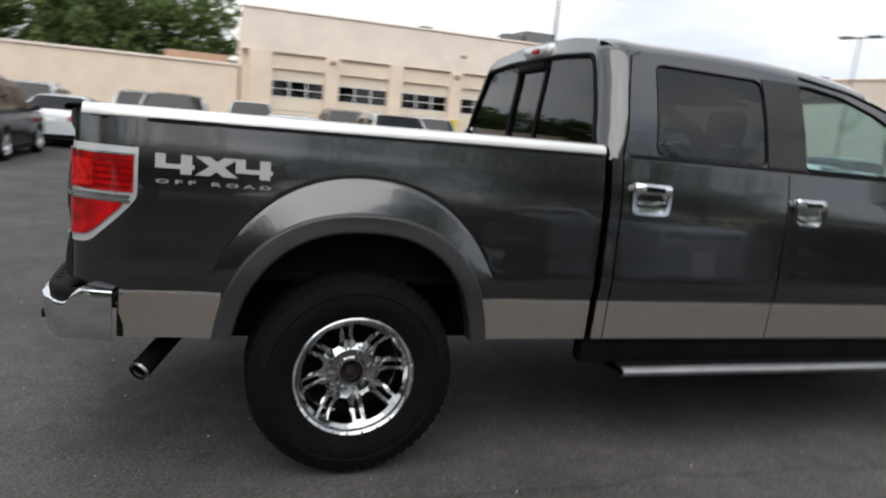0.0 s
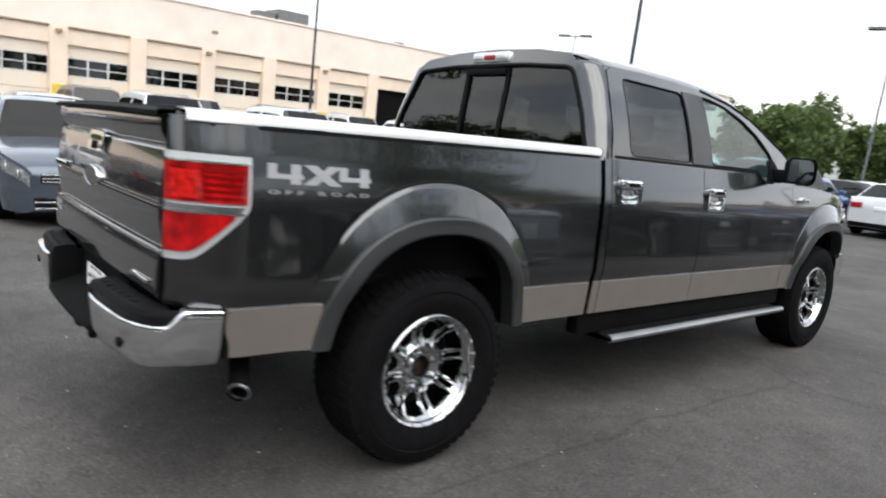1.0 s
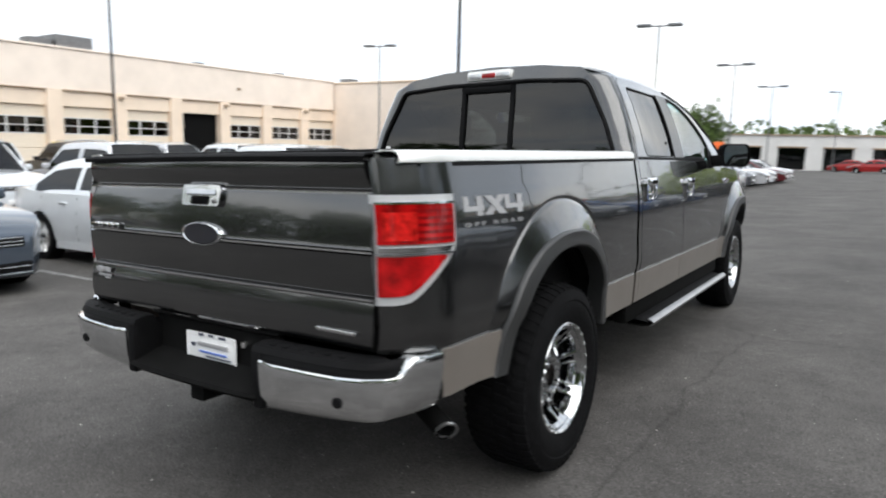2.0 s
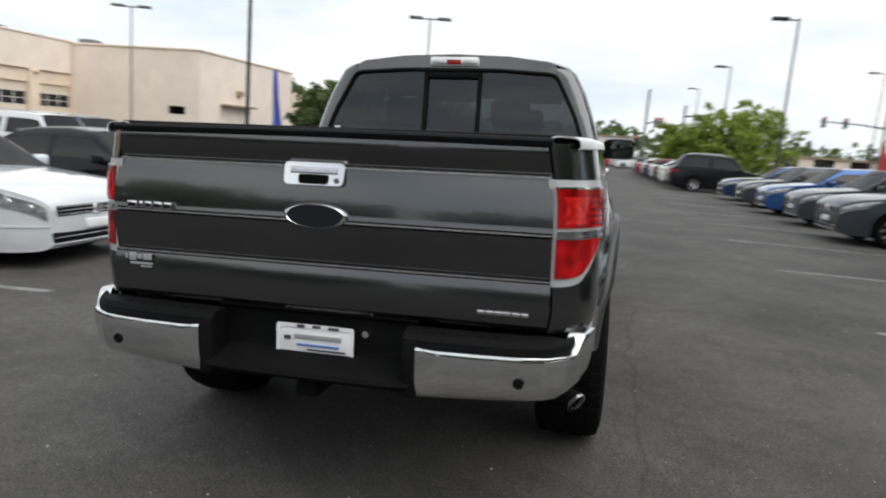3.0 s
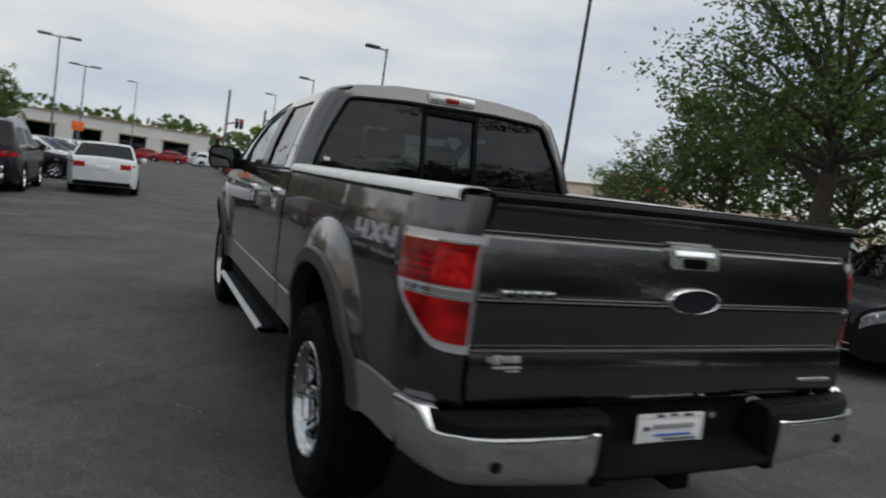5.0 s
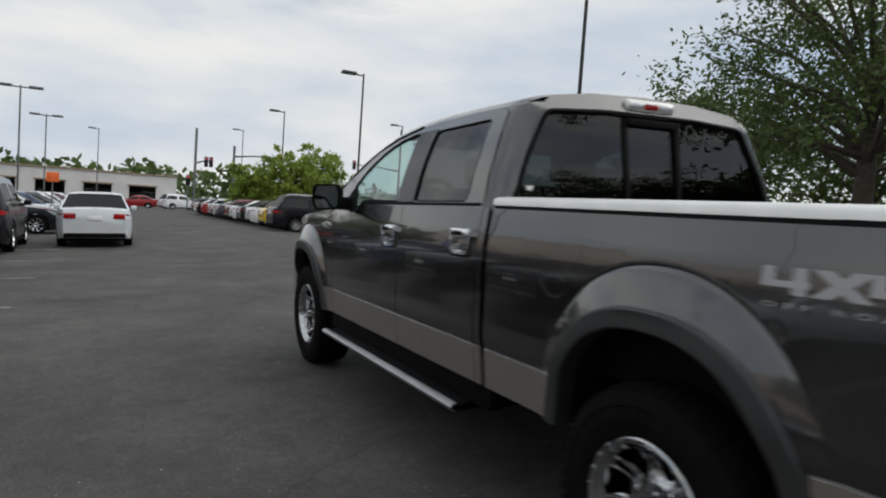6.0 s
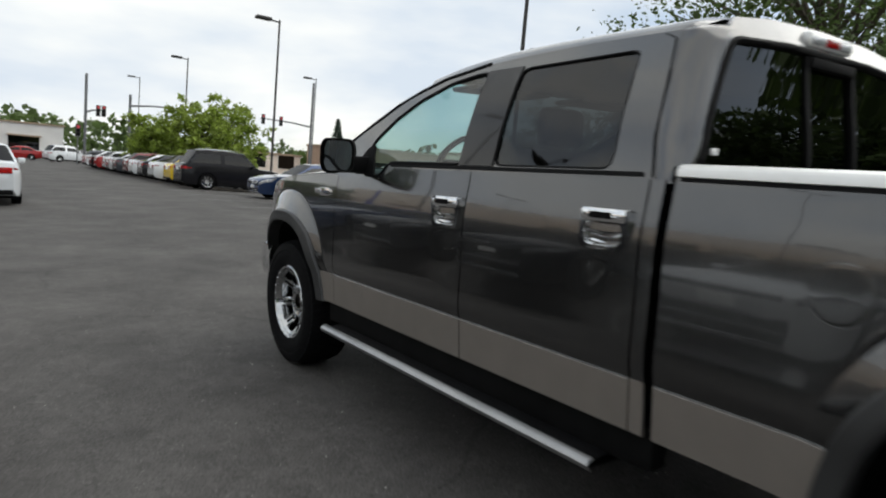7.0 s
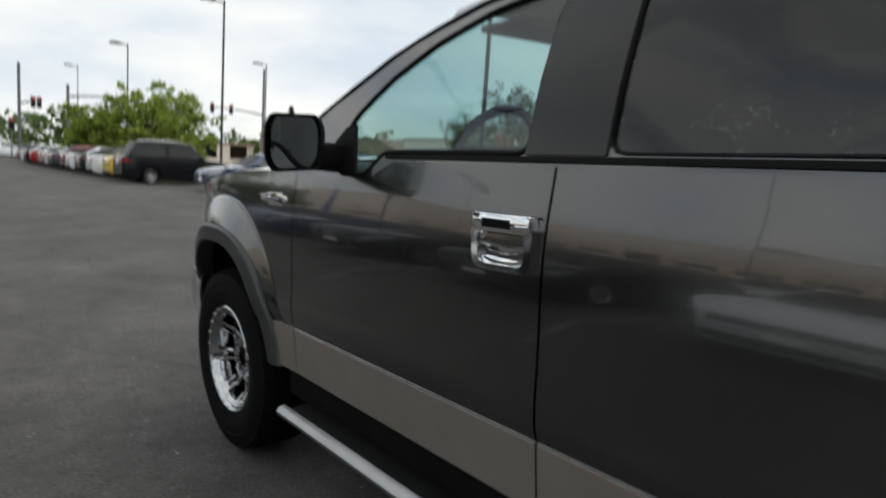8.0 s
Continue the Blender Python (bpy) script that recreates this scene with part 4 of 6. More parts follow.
    b2 = new("trim_badge"); b2.parent = truck; b2.matrix_basis = pose(-0.005, 0.008, 0.007); tagged(b2, "thin chrome badge strip")
    for k in range(6):
        part("badge_bar", box(0.585 + 0.029 * k, 0.611 + 0.029 * k, -0.051, -0.040, 0.782, 0.796, 0.003), "bchrome", b2)
    ds = new("sticker"); ds.parent = truck; ds.matrix_basis = pose(-0.016, 0.008, 0.009); tagged(ds, "small white unreadable sticker")
    for x0, x1, z0, z1 in ((-0.745, -0.735, 0.868, 0.885), (-0.728, -0.70, 0.862, 0.890), (-0.695, -0.675, 0.868, 0.886), (-0.67, -0.635, 0.866, 0.888), (-0.725, -0.63, 0.848, 0.856), (-0.68, -0.635, 0.838, 0.844)):
        part("sticker_bar", box(x0, x1, -0.0475, -0.043, z0, z1, 0.001), "decal", ds)
    # bed floor, front wall and folding cover
    part("bed_floor", box(-0.86, 0.86, 0.02, 2.02, 0.76, 0.80, 0.004), "black", truck)
    part("bed_front_wall", box(-0.86, 0.86, 1.98, 2.02, 0.78, 1.38, 0.004), "grey", truck)
    cv = new("tonneau_cover"); cv.parent = truck; tagged(cv, "black folding bed cover")
    for k in range(3):
        y0 = 0.055 + 0.645 * k
        p = part("cover_panel", box(-0.80, 0.80, y0, y0 + 0.635, 1.360, 1.380, 0.008), "black", cv)
        for x in (-0.6, 0.6):
            part("cover_rib", box(x - 0.02, x + 0.02, y0 + 0.03, y0 + 0.6, 1.378, 1.383, 0.004), "black", cv)
    for y in (0.06, 0.70, 1.345, 1.985):
        part("cover_bar", box(-0.83, 0.83, y - 0.018, y + 0.018, 1.366, 1.388, 0.008), "black", cv)
    # rear bumper
    bp = new("rear_bumper"); bp.parent = truck; tagged(bp, "rear bumper with chrome ends and black step pad")
    plan = [(0.0, -0.130), (0.2, -0.130), (0.398, -0.128), (0.50, -0.125), (0.62, -0.118), (0.74, -0.105), (0.82, -0.084), (0.874, -0.050), (0.908, 0.010), (0.932, 0.070), (0.950, 0.145)]
    for s in (1, -1):
        rows = []
        for x, y in [(0.352, -0.129)] + plan[2:]:
            rows.append([(s * x, y + d, z) for d, z in ((0.014, 0.670), (0.006, 0.700), (0.016, 0.716), (0.06 if x < 0.85 else 0.03, 0.724), (0.10 if x < 0.85 else 0.04, 0.720))])
        part("step_pad", grid([[(p[0], p[1] + 0.01, p[2] - 0.07) for p in rows[0]]] + rows), "black", bp, "black textured step pad", thick=0.008)
    for x in [-0.72 + 0.06 * k for k in range(25)]:
        if abs(x) > 0.37:
            part("pad_rib", box(x - 0.012, x + 0.012, lerp([(0, -0.10), (0.5, -0.095), (0.74, -0.075)], abs(x)), -0.046, 0.720, 0.728, 0.003), "black", bp)
    for s in (1, -1):
        pl = [p for p in plan if p[0] >= 0.38]
        fine = []
        for (x0, y0), (x1, y1) in zip(pl, pl[1:]):
            fine += [(x0 + (x1 - x0) * k / 8, y0 + (y1 - y0) * k / 8) for k in range(8)]
        fine.append(pl[-1])
        rows = []
        for x, y in fine:
            top = 0.678 + 0.056 * smooth((x - 0.893) / 0.03)
            low = lerp([(0.38, 0.500), (0.5, 0.507), (0.8, 0.523), (0.9, 0.533), (0.97, 0.538)], x)
            nx, ny = smooth((x - 0.75) / 0.2), -1 + smooth((x - 0.75) / 0.2)
            row = []
            for t, o in ((0.0, -0.035), (0.0, 0.006), (0.018, 0.016), (0.055, 0.0195), (0.25, 0.0165), (0.6, 0.008), (0.88, -0.008), (1.0, -0.030)):
                o *= 0.3 + 0.7 * smooth((x - 0.38) / 0.10) if o > 0 else 1.0
                row.append((s * (x + o * nx), y + o * ny, top + (low - top) * t))
            rows.append(row)
        first = [(p[0], p[1] + 0.006, p[2]) for p in rows[0]]
        part("chrome_end", grid([first] + rows), "bumper_chrome", bp, "chrome bumper end", thick=0.004)
        part("end_wall", box(*sorted((s * 0.350, s * 0.400)), -0.130, 0.04, 0.50, 0.700, 0.010), "black", bp)
        me = lathe([(0.0, -0.004), (0.016, -0.004), (0.019, 0.0), (0.019, 0.02)], 16)
        part("parking_sensor", me, "black", bp, at=pose(s * 0.738, -0.119, 0.590, 0, 0, 90))
        part("side_gap", box(*sorted((s * 0.88, s * 0.945)), 0.158, 0.182, 0.56, 0.745, 0.004), "under", bp)
    rows = [[(x, y if y > -0.03 else y * (1 - 0.12 * (abs(x) / 0.375) ** 4), z) for y, z in ((-0.022, 0.738), (0.006, 0.720), (0.004, 0.62), (-0.004, 0.588), (-0.095, 0.562), (-0.145, 0.548), (-0.152, 0.538), (-0.135, 0.523), (-0.02, 0.515))] for x in [-0.375, -0.34, -0.28, -0.1, 0.1, 0.28, 0.34, 0.375]]
    part("centre_section", grid(rows), "under", bp, "black plastic recess with step lip", thick=0.006)
    part("hitch_receiver", box(-0.04, 0.04, -0.10, 0.2, 0.445, 0.52, 0.01), "under", bp)
    part("hitch_bar", data_of(*tube([(-0.5, 0.02, 0.50), (0.5, 0.02, 0.50)], 0.035, 10)), "under", bp)
    lp = new("licence_plate"); lp.parent = truck; lp.matrix_basis = pose(-0.012, 0.000, 0.003); tagged(lp, "white dealer plate with unreadable print in a dark frame")
    part("plate_board", box(-0.135, 0.150, -0.022, -0.017, 0.558, 0.677, 0.004), "white", lp)
    part("plate_frame", holed(rounded([(-0.140, 0.552), (0.155, 0.552), (0.155, 0.684), (-0.140, 0.684)], 0.012), [rounded([(-0.130, 0.567), (0.145, 0.567), (0.145, 0.670), (-0.130, 0.670)], 0.01)], lambda u, v: (u, -0.023, v)), "white", lp, thick=0.004)
    for x0, x1, z0, z1, mt in ((-0.07, 0.11, 0.660, 0.676, "decal"), (-0.11, -0.085, 0.655, 0.668, "ink"), (-0.06, 0.10, 0.634, 0.641, "blueink"), (-0.02, 0.125, 0.619, 0.624, "ink"), (-0.08, 0.10, 0.584, 0.594, "ink"), (-0.06, -0.03, 0.700, 0.712, "ink"), (0.00, 0.03, 0.702, 0.712, "ink"), (0.06, 0.10, 0.700, 0.710, "ink")):
        part("print_bar", box(x0, x1, -0.0275, -0.021, z0 - 0.029, z1 - 0.029, 0.001), mt, lp)
    part("plate_bar", box(-0.095, 0.085, -0.029, -0.024, 0.552, 0.566, 0.002), "black", lp)
    for x0, x1 in ((-0.085, -0.03), (-0.02, 0.03), (0.04, 0.075)):
        part("print_bar", box(x0, x1, -0.0305, -0.0285, 0.557, 0.561, 0.0005), "decal", lp)
    me = lathe([(0.0, -0.012), (0.012, -0.012), (0.016, 0.0), (0.016, 0.02)], 14)
    part("plate_lock", me, "bchrome", bp, at=pose(0.185, -0.012, 0.672, 0, 0, 90))
    # exhaust
    v, f = tube([(0.45, 1.0, 0.56), (0.50, 0.66, 0.575), (0.53, 0.46, 0.555), (0.62, 0.362, 0.51), (0.922, 0.235, 0.420)], 0.036, 14, False)
    part("tailpipe", data_of(v, f), "under", truck, "dull steel tailpipe", thick=0.006)
    part("tailpipe_rim", data_of(*tube([(0.9185, 0.238, 0.4230), (0.9255, 0.2325, 0.4180)], 0.0375, 14, False)), "edge", truck, "bright worn rim of the tailpipe", thick=0.007)
    # chassis
    for name, b in (("chassis", (-0.52, 0.52, 0.2, 5.5, 0.42, 0.56)), ("cab_floor", (-0.93, 0.93, 2.08, 4.4, 0.52, 0.60)), ("engine_bay", (-0.7, 0.7, 4.45, 5.6, 0.45, 1.12)), ("fuel_tank", (-0.75, -0.3, 2.3, 3.4, 0.36, 0.52))):
        part(name, box(*b, 0.02), "under", truck)
    for yc in AXLES:
        part("axle", data_of(*tube([(-0.8, yc, 0.40), (0.8, yc, 0.40)], 0.05, 10)), "under", truck)
    part("differential", lathe([(0.0, -0.14), (0.10, -0.11), (0.15, 0.0), (0.10, 0.11), (0.0, 0.14)], 16), "under", truck, at=pose(0, AXLES[0], 0.40))
    # cab back with three panes
    by = lambda x, z: 2.070 + 0.045 * smooth((z - 1.40) / 0.45) + 0.55 * max(0.0, z - 1.848)
    edge = [(0.89, 1.20), (0.885, 1.365), (0.812, 1.55), (0.738, 1.72), (0.680, 1.83), (0.655, 1.872), (0.61, 1.905), (0.35, 1.940), (0.0, 1.952)]
    outer = dense(edge + [(-x, z) for x, z in edge[-2::-1]], 0.1)
    hole = rounded([(-0.850, 1.388), (0.850, 1.388), (0.785, 1.575), (0.655, 1.826), (0.3, 1.848), (-0.3, 1.848), (-0.655, 1.826), (-0.785, 1.575)], 0.045)
    part("cab_back", holed(outer, [dense(hole, 0.08)], lambda u, v: (u, by(u, v), v)), "grey", truck, thick=0.014)
    for s in (1, -1):
        rows = []
        for z in [1.355 + 0.035 * k for k in range(15)] + [1.858, 1.866]:
            xs, yb, r = (lerp(SIDE, z) if z < 1.85 else lerp([(1.85, 0.764), (1.858, 0.752), (1.866, 0.738)], z)) + 0.006, by(0, z) - 0.006, 0.060 + 0.040 * smooth((z - 1.36) / 0.12)
            rows.append([(s * (xs - r + r * math.cos(a)), yb + r - r * math.sin(a), z) for a in [math.pi / 2 * q / 8 for q in range(9)]])
        part("cab_pillar", grid(rows), "grey", truck)
        part("rail_end_cap", box(*sorted((s * 0.875, s * 0.962)), 2.020, 2.075, 1.368, 1.410, 0.016, 3), "black", truck)
    part("cab_lower_back", box(-0.92, 0.92, 2.07, 2.10, 0.58, 1.24, 0.005), "under", truck)
    rwn = new("rear_window"); rwn.parent = truck; tagged(rwn, "dark three-pane rear window with sliding middle pane")
    ring = [(u, by(u, v) - 0.004, v) for u, v in dense(hole, 0.08)]
    part("window_seal", data_of(*tube(ring + ring[:1], 0.014, 6, False), 60), "black", rwn)
    def wx(z):
        return lerp([(1.388, 0.846), (1.575, 0.781), (1.826, 0.650), (1.848, 0.58)], z)
    for x0, x1 in ((-9, -0.185), (-0.165, 0.165), (0.185, 9)):
        rows = []
        for k in range(9):
            z = 1.392 + 0.446 * k / 8 if abs(x0) != 0.165 else 1.40 + 0.395 * k / 8
            rows.append([(max(x0, -wx(z)) + (min(x1, wx(z)) - max(x0, -wx(z))) * j / 4, by(0, z) + (0.004 if abs(x0) != 0.165 else 0.012), z) for j in range(5)])
        part("pane", grid(rows), "dark_glass", rwn, "dark privacy glass")
    for x in (-0.176, 0.176):
        part("pane_bar", grid([[(x + dx, by(0, z) + dy, z) for dx, dy in ((-0.014, 0.02), (-0.014, -0.006), (0.014, -0.006), (0.014, 0.02))] for z in [1.39 + 0.0447 * k for k in range(11)]], closed=True, angle=40), "black", rwn)
    part("pane_bar", box(-0.165, 0.165, 2.096, 2.129, 1.795, 1.832, 0.004), "black", rwn)
    part("rear_window_label", box(-0.785, -0.750, 2.062, 2.068, 1.448, 1.470, 0.002), "white", rwn)
    hl = new("brake_light"); hl.parent = truck; tagged(hl, "high brake light with chrome surround above the rear window")
    part("surround", box(-0.160, 0.160, 2.114, 2.27, 1.872, 1.932, 0.014), "rail", hl)
    part("lens", box(-0.048, 0.048, 2.108, 2.134, 1.884, 1.914, 0.006), "red", hl)
    for s in (1, -1):
        part("cargo_lens", box(*sorted((s * 0.056, s * 0.148)), 2.109, 2.134, 1.884, 1.914, 0.006), "clear", hl)
    # roof and windscreen
    def roof_pt(y, k):
        x, z = lerp([(0, 0.766), (0.2, 0.728), (0.45, 0.62), (0.75, 0.35), (1, 0.0)], k), lerp([(0, 1.848), (0.2, 1.880), (0.45, 1.915), (0.75, 1.944), (1, 1.956)], k)
        drop = lerp([(2.6, 0.0), (2.95, 0.003), (3.2, 0.012), (3.35, 0.031), (3.51, 0.053), (3.64, 0.088)], y)
        x *= lerp(SIDE, 1.848 - drop) / 0.766
        z -= drop * (1 - 0.45 * k) - 0.014 * k ** 0.5 * smooth((y - 2.3) / 0.5)
        if y < 2.21:
            x -= 0.10 * (1 - math.sqrt(1 - min(1, (2.21 - y) / 0.1) ** 2)) * (1 - k)
        if y < 2.23:
            z -= 0.016 * ((2.23 - y) / 0.065) ** 2
        return x, z
    rows = []
    for y in [2.165, 2.19, 2.23, 2.32, 2.6, 2.9, 3.1, 3.3, 3.45, 3.64]:
        half = [roof_pt(y, k / 10) for k in range(11)]
        rows.append([(-x, y + 0.06 * smooth((y - 3.2) / 0.4) * (1 - (x / 0.766) ** 2), z) for x, z in half] + [(x, y + 0.06 * smooth((y - 3.2) / 0.4) * (1 - (x / 0.766) ** 2), z) for x, z in half[-2::-1]])
    part("roof", grid(rows), "grey", truck, thick=0.012)
    top, low = rows[-1], []
    for k in range(len(top)):
        u = -1 + 2 * k / (len(top) - 1)
        low.append((0.940 * u, 4.46 + 0.20 * (1 - u * u), 1.372))
    rows = []
    for i in range(9):
        t = i / 8
        rows.append([(a[0] + (b[0] - a[0]) * t, a[1] + (b[1] - a[1]) * t, a[2] + (b[2] - a[2]) * t + 0.018 * math.sin(math.pi * t)) for a, b in zip(top, low)])
    ws = part("windscreen", grid(rows), "glass", truck, "clear windscreen")
    ws.visible_shadow = False
    part("cowl", box(-0.9, 0.9, 4.40, 4.66, 1.30, 1.365, 0.02), "black", truck)
    # hood and front
    rows = []
    for y in [4.48, 4.7, 5.0, 5.25, 5.45, 5.6, 5.70]:
        z = lerp([(4.3, 1.32), (4.8, 1.305), (5.2, 1.265), (5.5, 1.20), (5.75, 1.10)], y)
        xx = side_x(y, z) - 0.005
        rows.append([(xx * u, y, z + 0.075 * (1 - abs(u) ** 2.5) - 0.012 * math.exp(-((abs(u) - 0.55) / 0.1) ** 2)) for u in [-1 + k / 10 for k in range(21)]])
    part("hood", grid(rows), "grey", truck, thick=0.012)
    part("grille_shell", box(-0.60, 0.60, 5.66, 5.76, 0.82, 1.17, 0.03), "chrome", truck)
    for z in (0.88, 0.97, 1.06):
        part("grille_bar", box(-0.56, 0.56, 5.74, 5.79, z, z + 0.05, 0.012), "chrome", truck)
    fb = new("front_bumper"); fb.parent = truck; tagged(fb, "chrome front bumper")
    rows = [[(x, y + d, z) for d, z in ((-0.03, 0.78), (0.0, 0.77), (0.03, 0.70), (0.02, 0.60), (-0.02, 0.56))] for x, y in ((-0.975, 5.36), (-0.94, 5.60), (-0.85, 5.74), (-0.5, 5.82), (0, 5.84), (0.5, 5.82), (0.85, 5.74), (0.94, 5.60), (0.975, 5.36))]
    part("bumper_bar", grid(rows), "chrome", fb, thick=0.006)
    for s in (1, -1):
        part("headlight", grid([[(s * (side_x(5.5 + 0.2 * k / 6, 1.0) + 0.004 - 0.28 * (k / 6) ** 2.5), 5.50 + 0.22 * k / 6, z) for z in (0.86, 0.95, 1.05, 1.15)] for k in range(7)]), "clear", truck, "clear headlight", thick=0.01)
    # interior
    part("headliner", box(-0.72, 0.72, 2.2, 3.62, 1.80, 1.85, 0.03), "seat", truck)
    for s in (1, -1):
        part("sun_visor", box(*sorted((s * 0.12, s * 0.62)), 3.50, 3.72, 1.775, 1.80, 0.01), "seat", truck)
    it = new("dashboard"); it.parent = truck
    part("dash_top", box(-0.80, 0.80, 4.06, 4.5, 1.10, 1.355, 0.06, 3), "seat", it)
    part("instrument_hood", box(-0.58, -0.18, 4.02, 4.3, 1.30, 1.415, 0.05, 3), "seat", it)
    sw = new("steering_wheel"); sw.parent = truck; sw.matrix_basis = pose(-0.38, 3.90, 1.385, -64)
    ring = [(0.19 * math.cos(2 * math.pi * k / 28), 0.19 * math.sin(2 * math.pi * k / 28), 0) for k in range(29)]
    part("wheel_ring", data_of(*tube(ring, 0.017, 8, False)), "black", sw)
    part("wheel_boss", box(-0.17, 0.17, -0.05, 0.05, -0.035, 0.01, 0.02), "black", sw)
    part("steering_column", data_of(*tube([(-0.38, 3.92, 1.37), (-0.38, 4.15, 1.25)], 0.04, 10)), "black", truck)
    for nm, x0, x1, y in (("driver_seat", -0.64, -0.12, 3.15), ("passenger_seat", 0.12, 0.64, 3.15), ("rear_bench", -0.66, 0.66, 2.28)):
        st = new(nm); st.parent = truck
        part("seat_cushion", box(x0, x1, y, y + 0.5, 0.80, 0.98, 0.06, 3), "seat", st)
        part("seat_back", box(x0, x1, y - 0.06, y + 0.08, 0.92, 1.48, 0.05, 3), "seat", st)
        n = 1 if x1 - x0 < 1 else 2
        for k in range(n):
            c = (x0 + x1) / 2 + (0 if n == 1 else (-0.36 + 0.72 * k))
            part("headrest", box(c - 0.13, c + 0.13, y - 0.05, y + 0.04, 1.50, 1.68, 0.04, 3), "seat", st)
    return truck


pickup()


# ---- parked cars ----
KINDS = dict(
    # length, width, height, belt, hood, deck, cowl y, roof front y, roof back y, tail y, wheel radius
    sedan=dict(L=4.60, W=1.79, H=1.45, belt=0.93, hood=0.90, deck=1.00, cowl=1.02, rf=0.28, rb=-1.05, tail=-1.72, R=0.325, wb=2.65),
    hatch=dict(L=4.27, W=1.79, H=1.48, belt=0.95, hood=0.92, deck=1.02, cowl=0.98, rf=0.30, rb=-1.55, tail=-2.00, R=0.32, wb=2.63),
    wagon=dict(L=4.55, W=1.80, H=1.50, belt=0.96, hood=0.94, deck=1.02, cowl=1.05, rf=0.38, rb=-1.80, tail=-2.17, R=0.335, wb=2.65),
    suv=dict(L=4.60, W=1.86, H=1.76, belt=1.05, hood=1.03, deck=1.10, cowl=1.00, rf=0.35, rb=-1.72, tail=-2.13, R=0.355, wb=2.65),
)
CAR_MASTERS = {}


def car_wheel(parent, x, y, R, face, style):
    w = new("wheel"); w.parent = parent; w.matrix_basis = pose(x, y, R)
    key = ("tyre", round(R, 3), face)
    if key not in CAR_MASTERS:
        CAR_MASTERS[key] = (lathe([(R * 0.68, face * -0.09), (R * 0.9, face * -0.105), (R * 0.985, face * -0.095), (R, face * -0.07), (R, face * 0.07), (R * 0.985, face * 0.095), (R * 0.9, face * 0.105), (R * 0.68, face * 0.09)], 28),
                            lathe([(R * 0.10, face * 0.050), (R * 0.16, face * 0.062), (R * 0.20, face * 0.050)], 16),
                            lathe([(R * 0.60, face * -0.06), (R * 0.60, face * 0.04), (R * 0.66, face * 0.086), (R * 0.70, face * 0.090), (R * 0.71, face * 0.08)], 28),
                            lathe([(0.0, face * -0.005), (R * 0.62, face * -0.01)], 20),
                            grid([[(face * (xx + dx), r, t * wd) for t, dx in ((-1, -0.02), (-0.7, 0), (0.7, 0), (1, -0.02))] for r, xx, wd in ((R * 0.10, 0.056, R * 0.07), (R * 0.4, 0.064, R * 0.05), (R * 0.66, 0.080, R * 0.085))]))
    t, hub, lip, disc, spoke = CAR_MASTERS[key]
    part("tyre", t, "rubber", w)
    part("rim", lip, "bchrome", w, "silver alloy rim")
    part("rim_hub", hub, "bchrome", w)
    part("brake_disc", disc, "under", w)
    for k in range(style):
        part("spoke", spoke, "bchrome", w, at=pose(0, 0, 0, 360 * k / style))


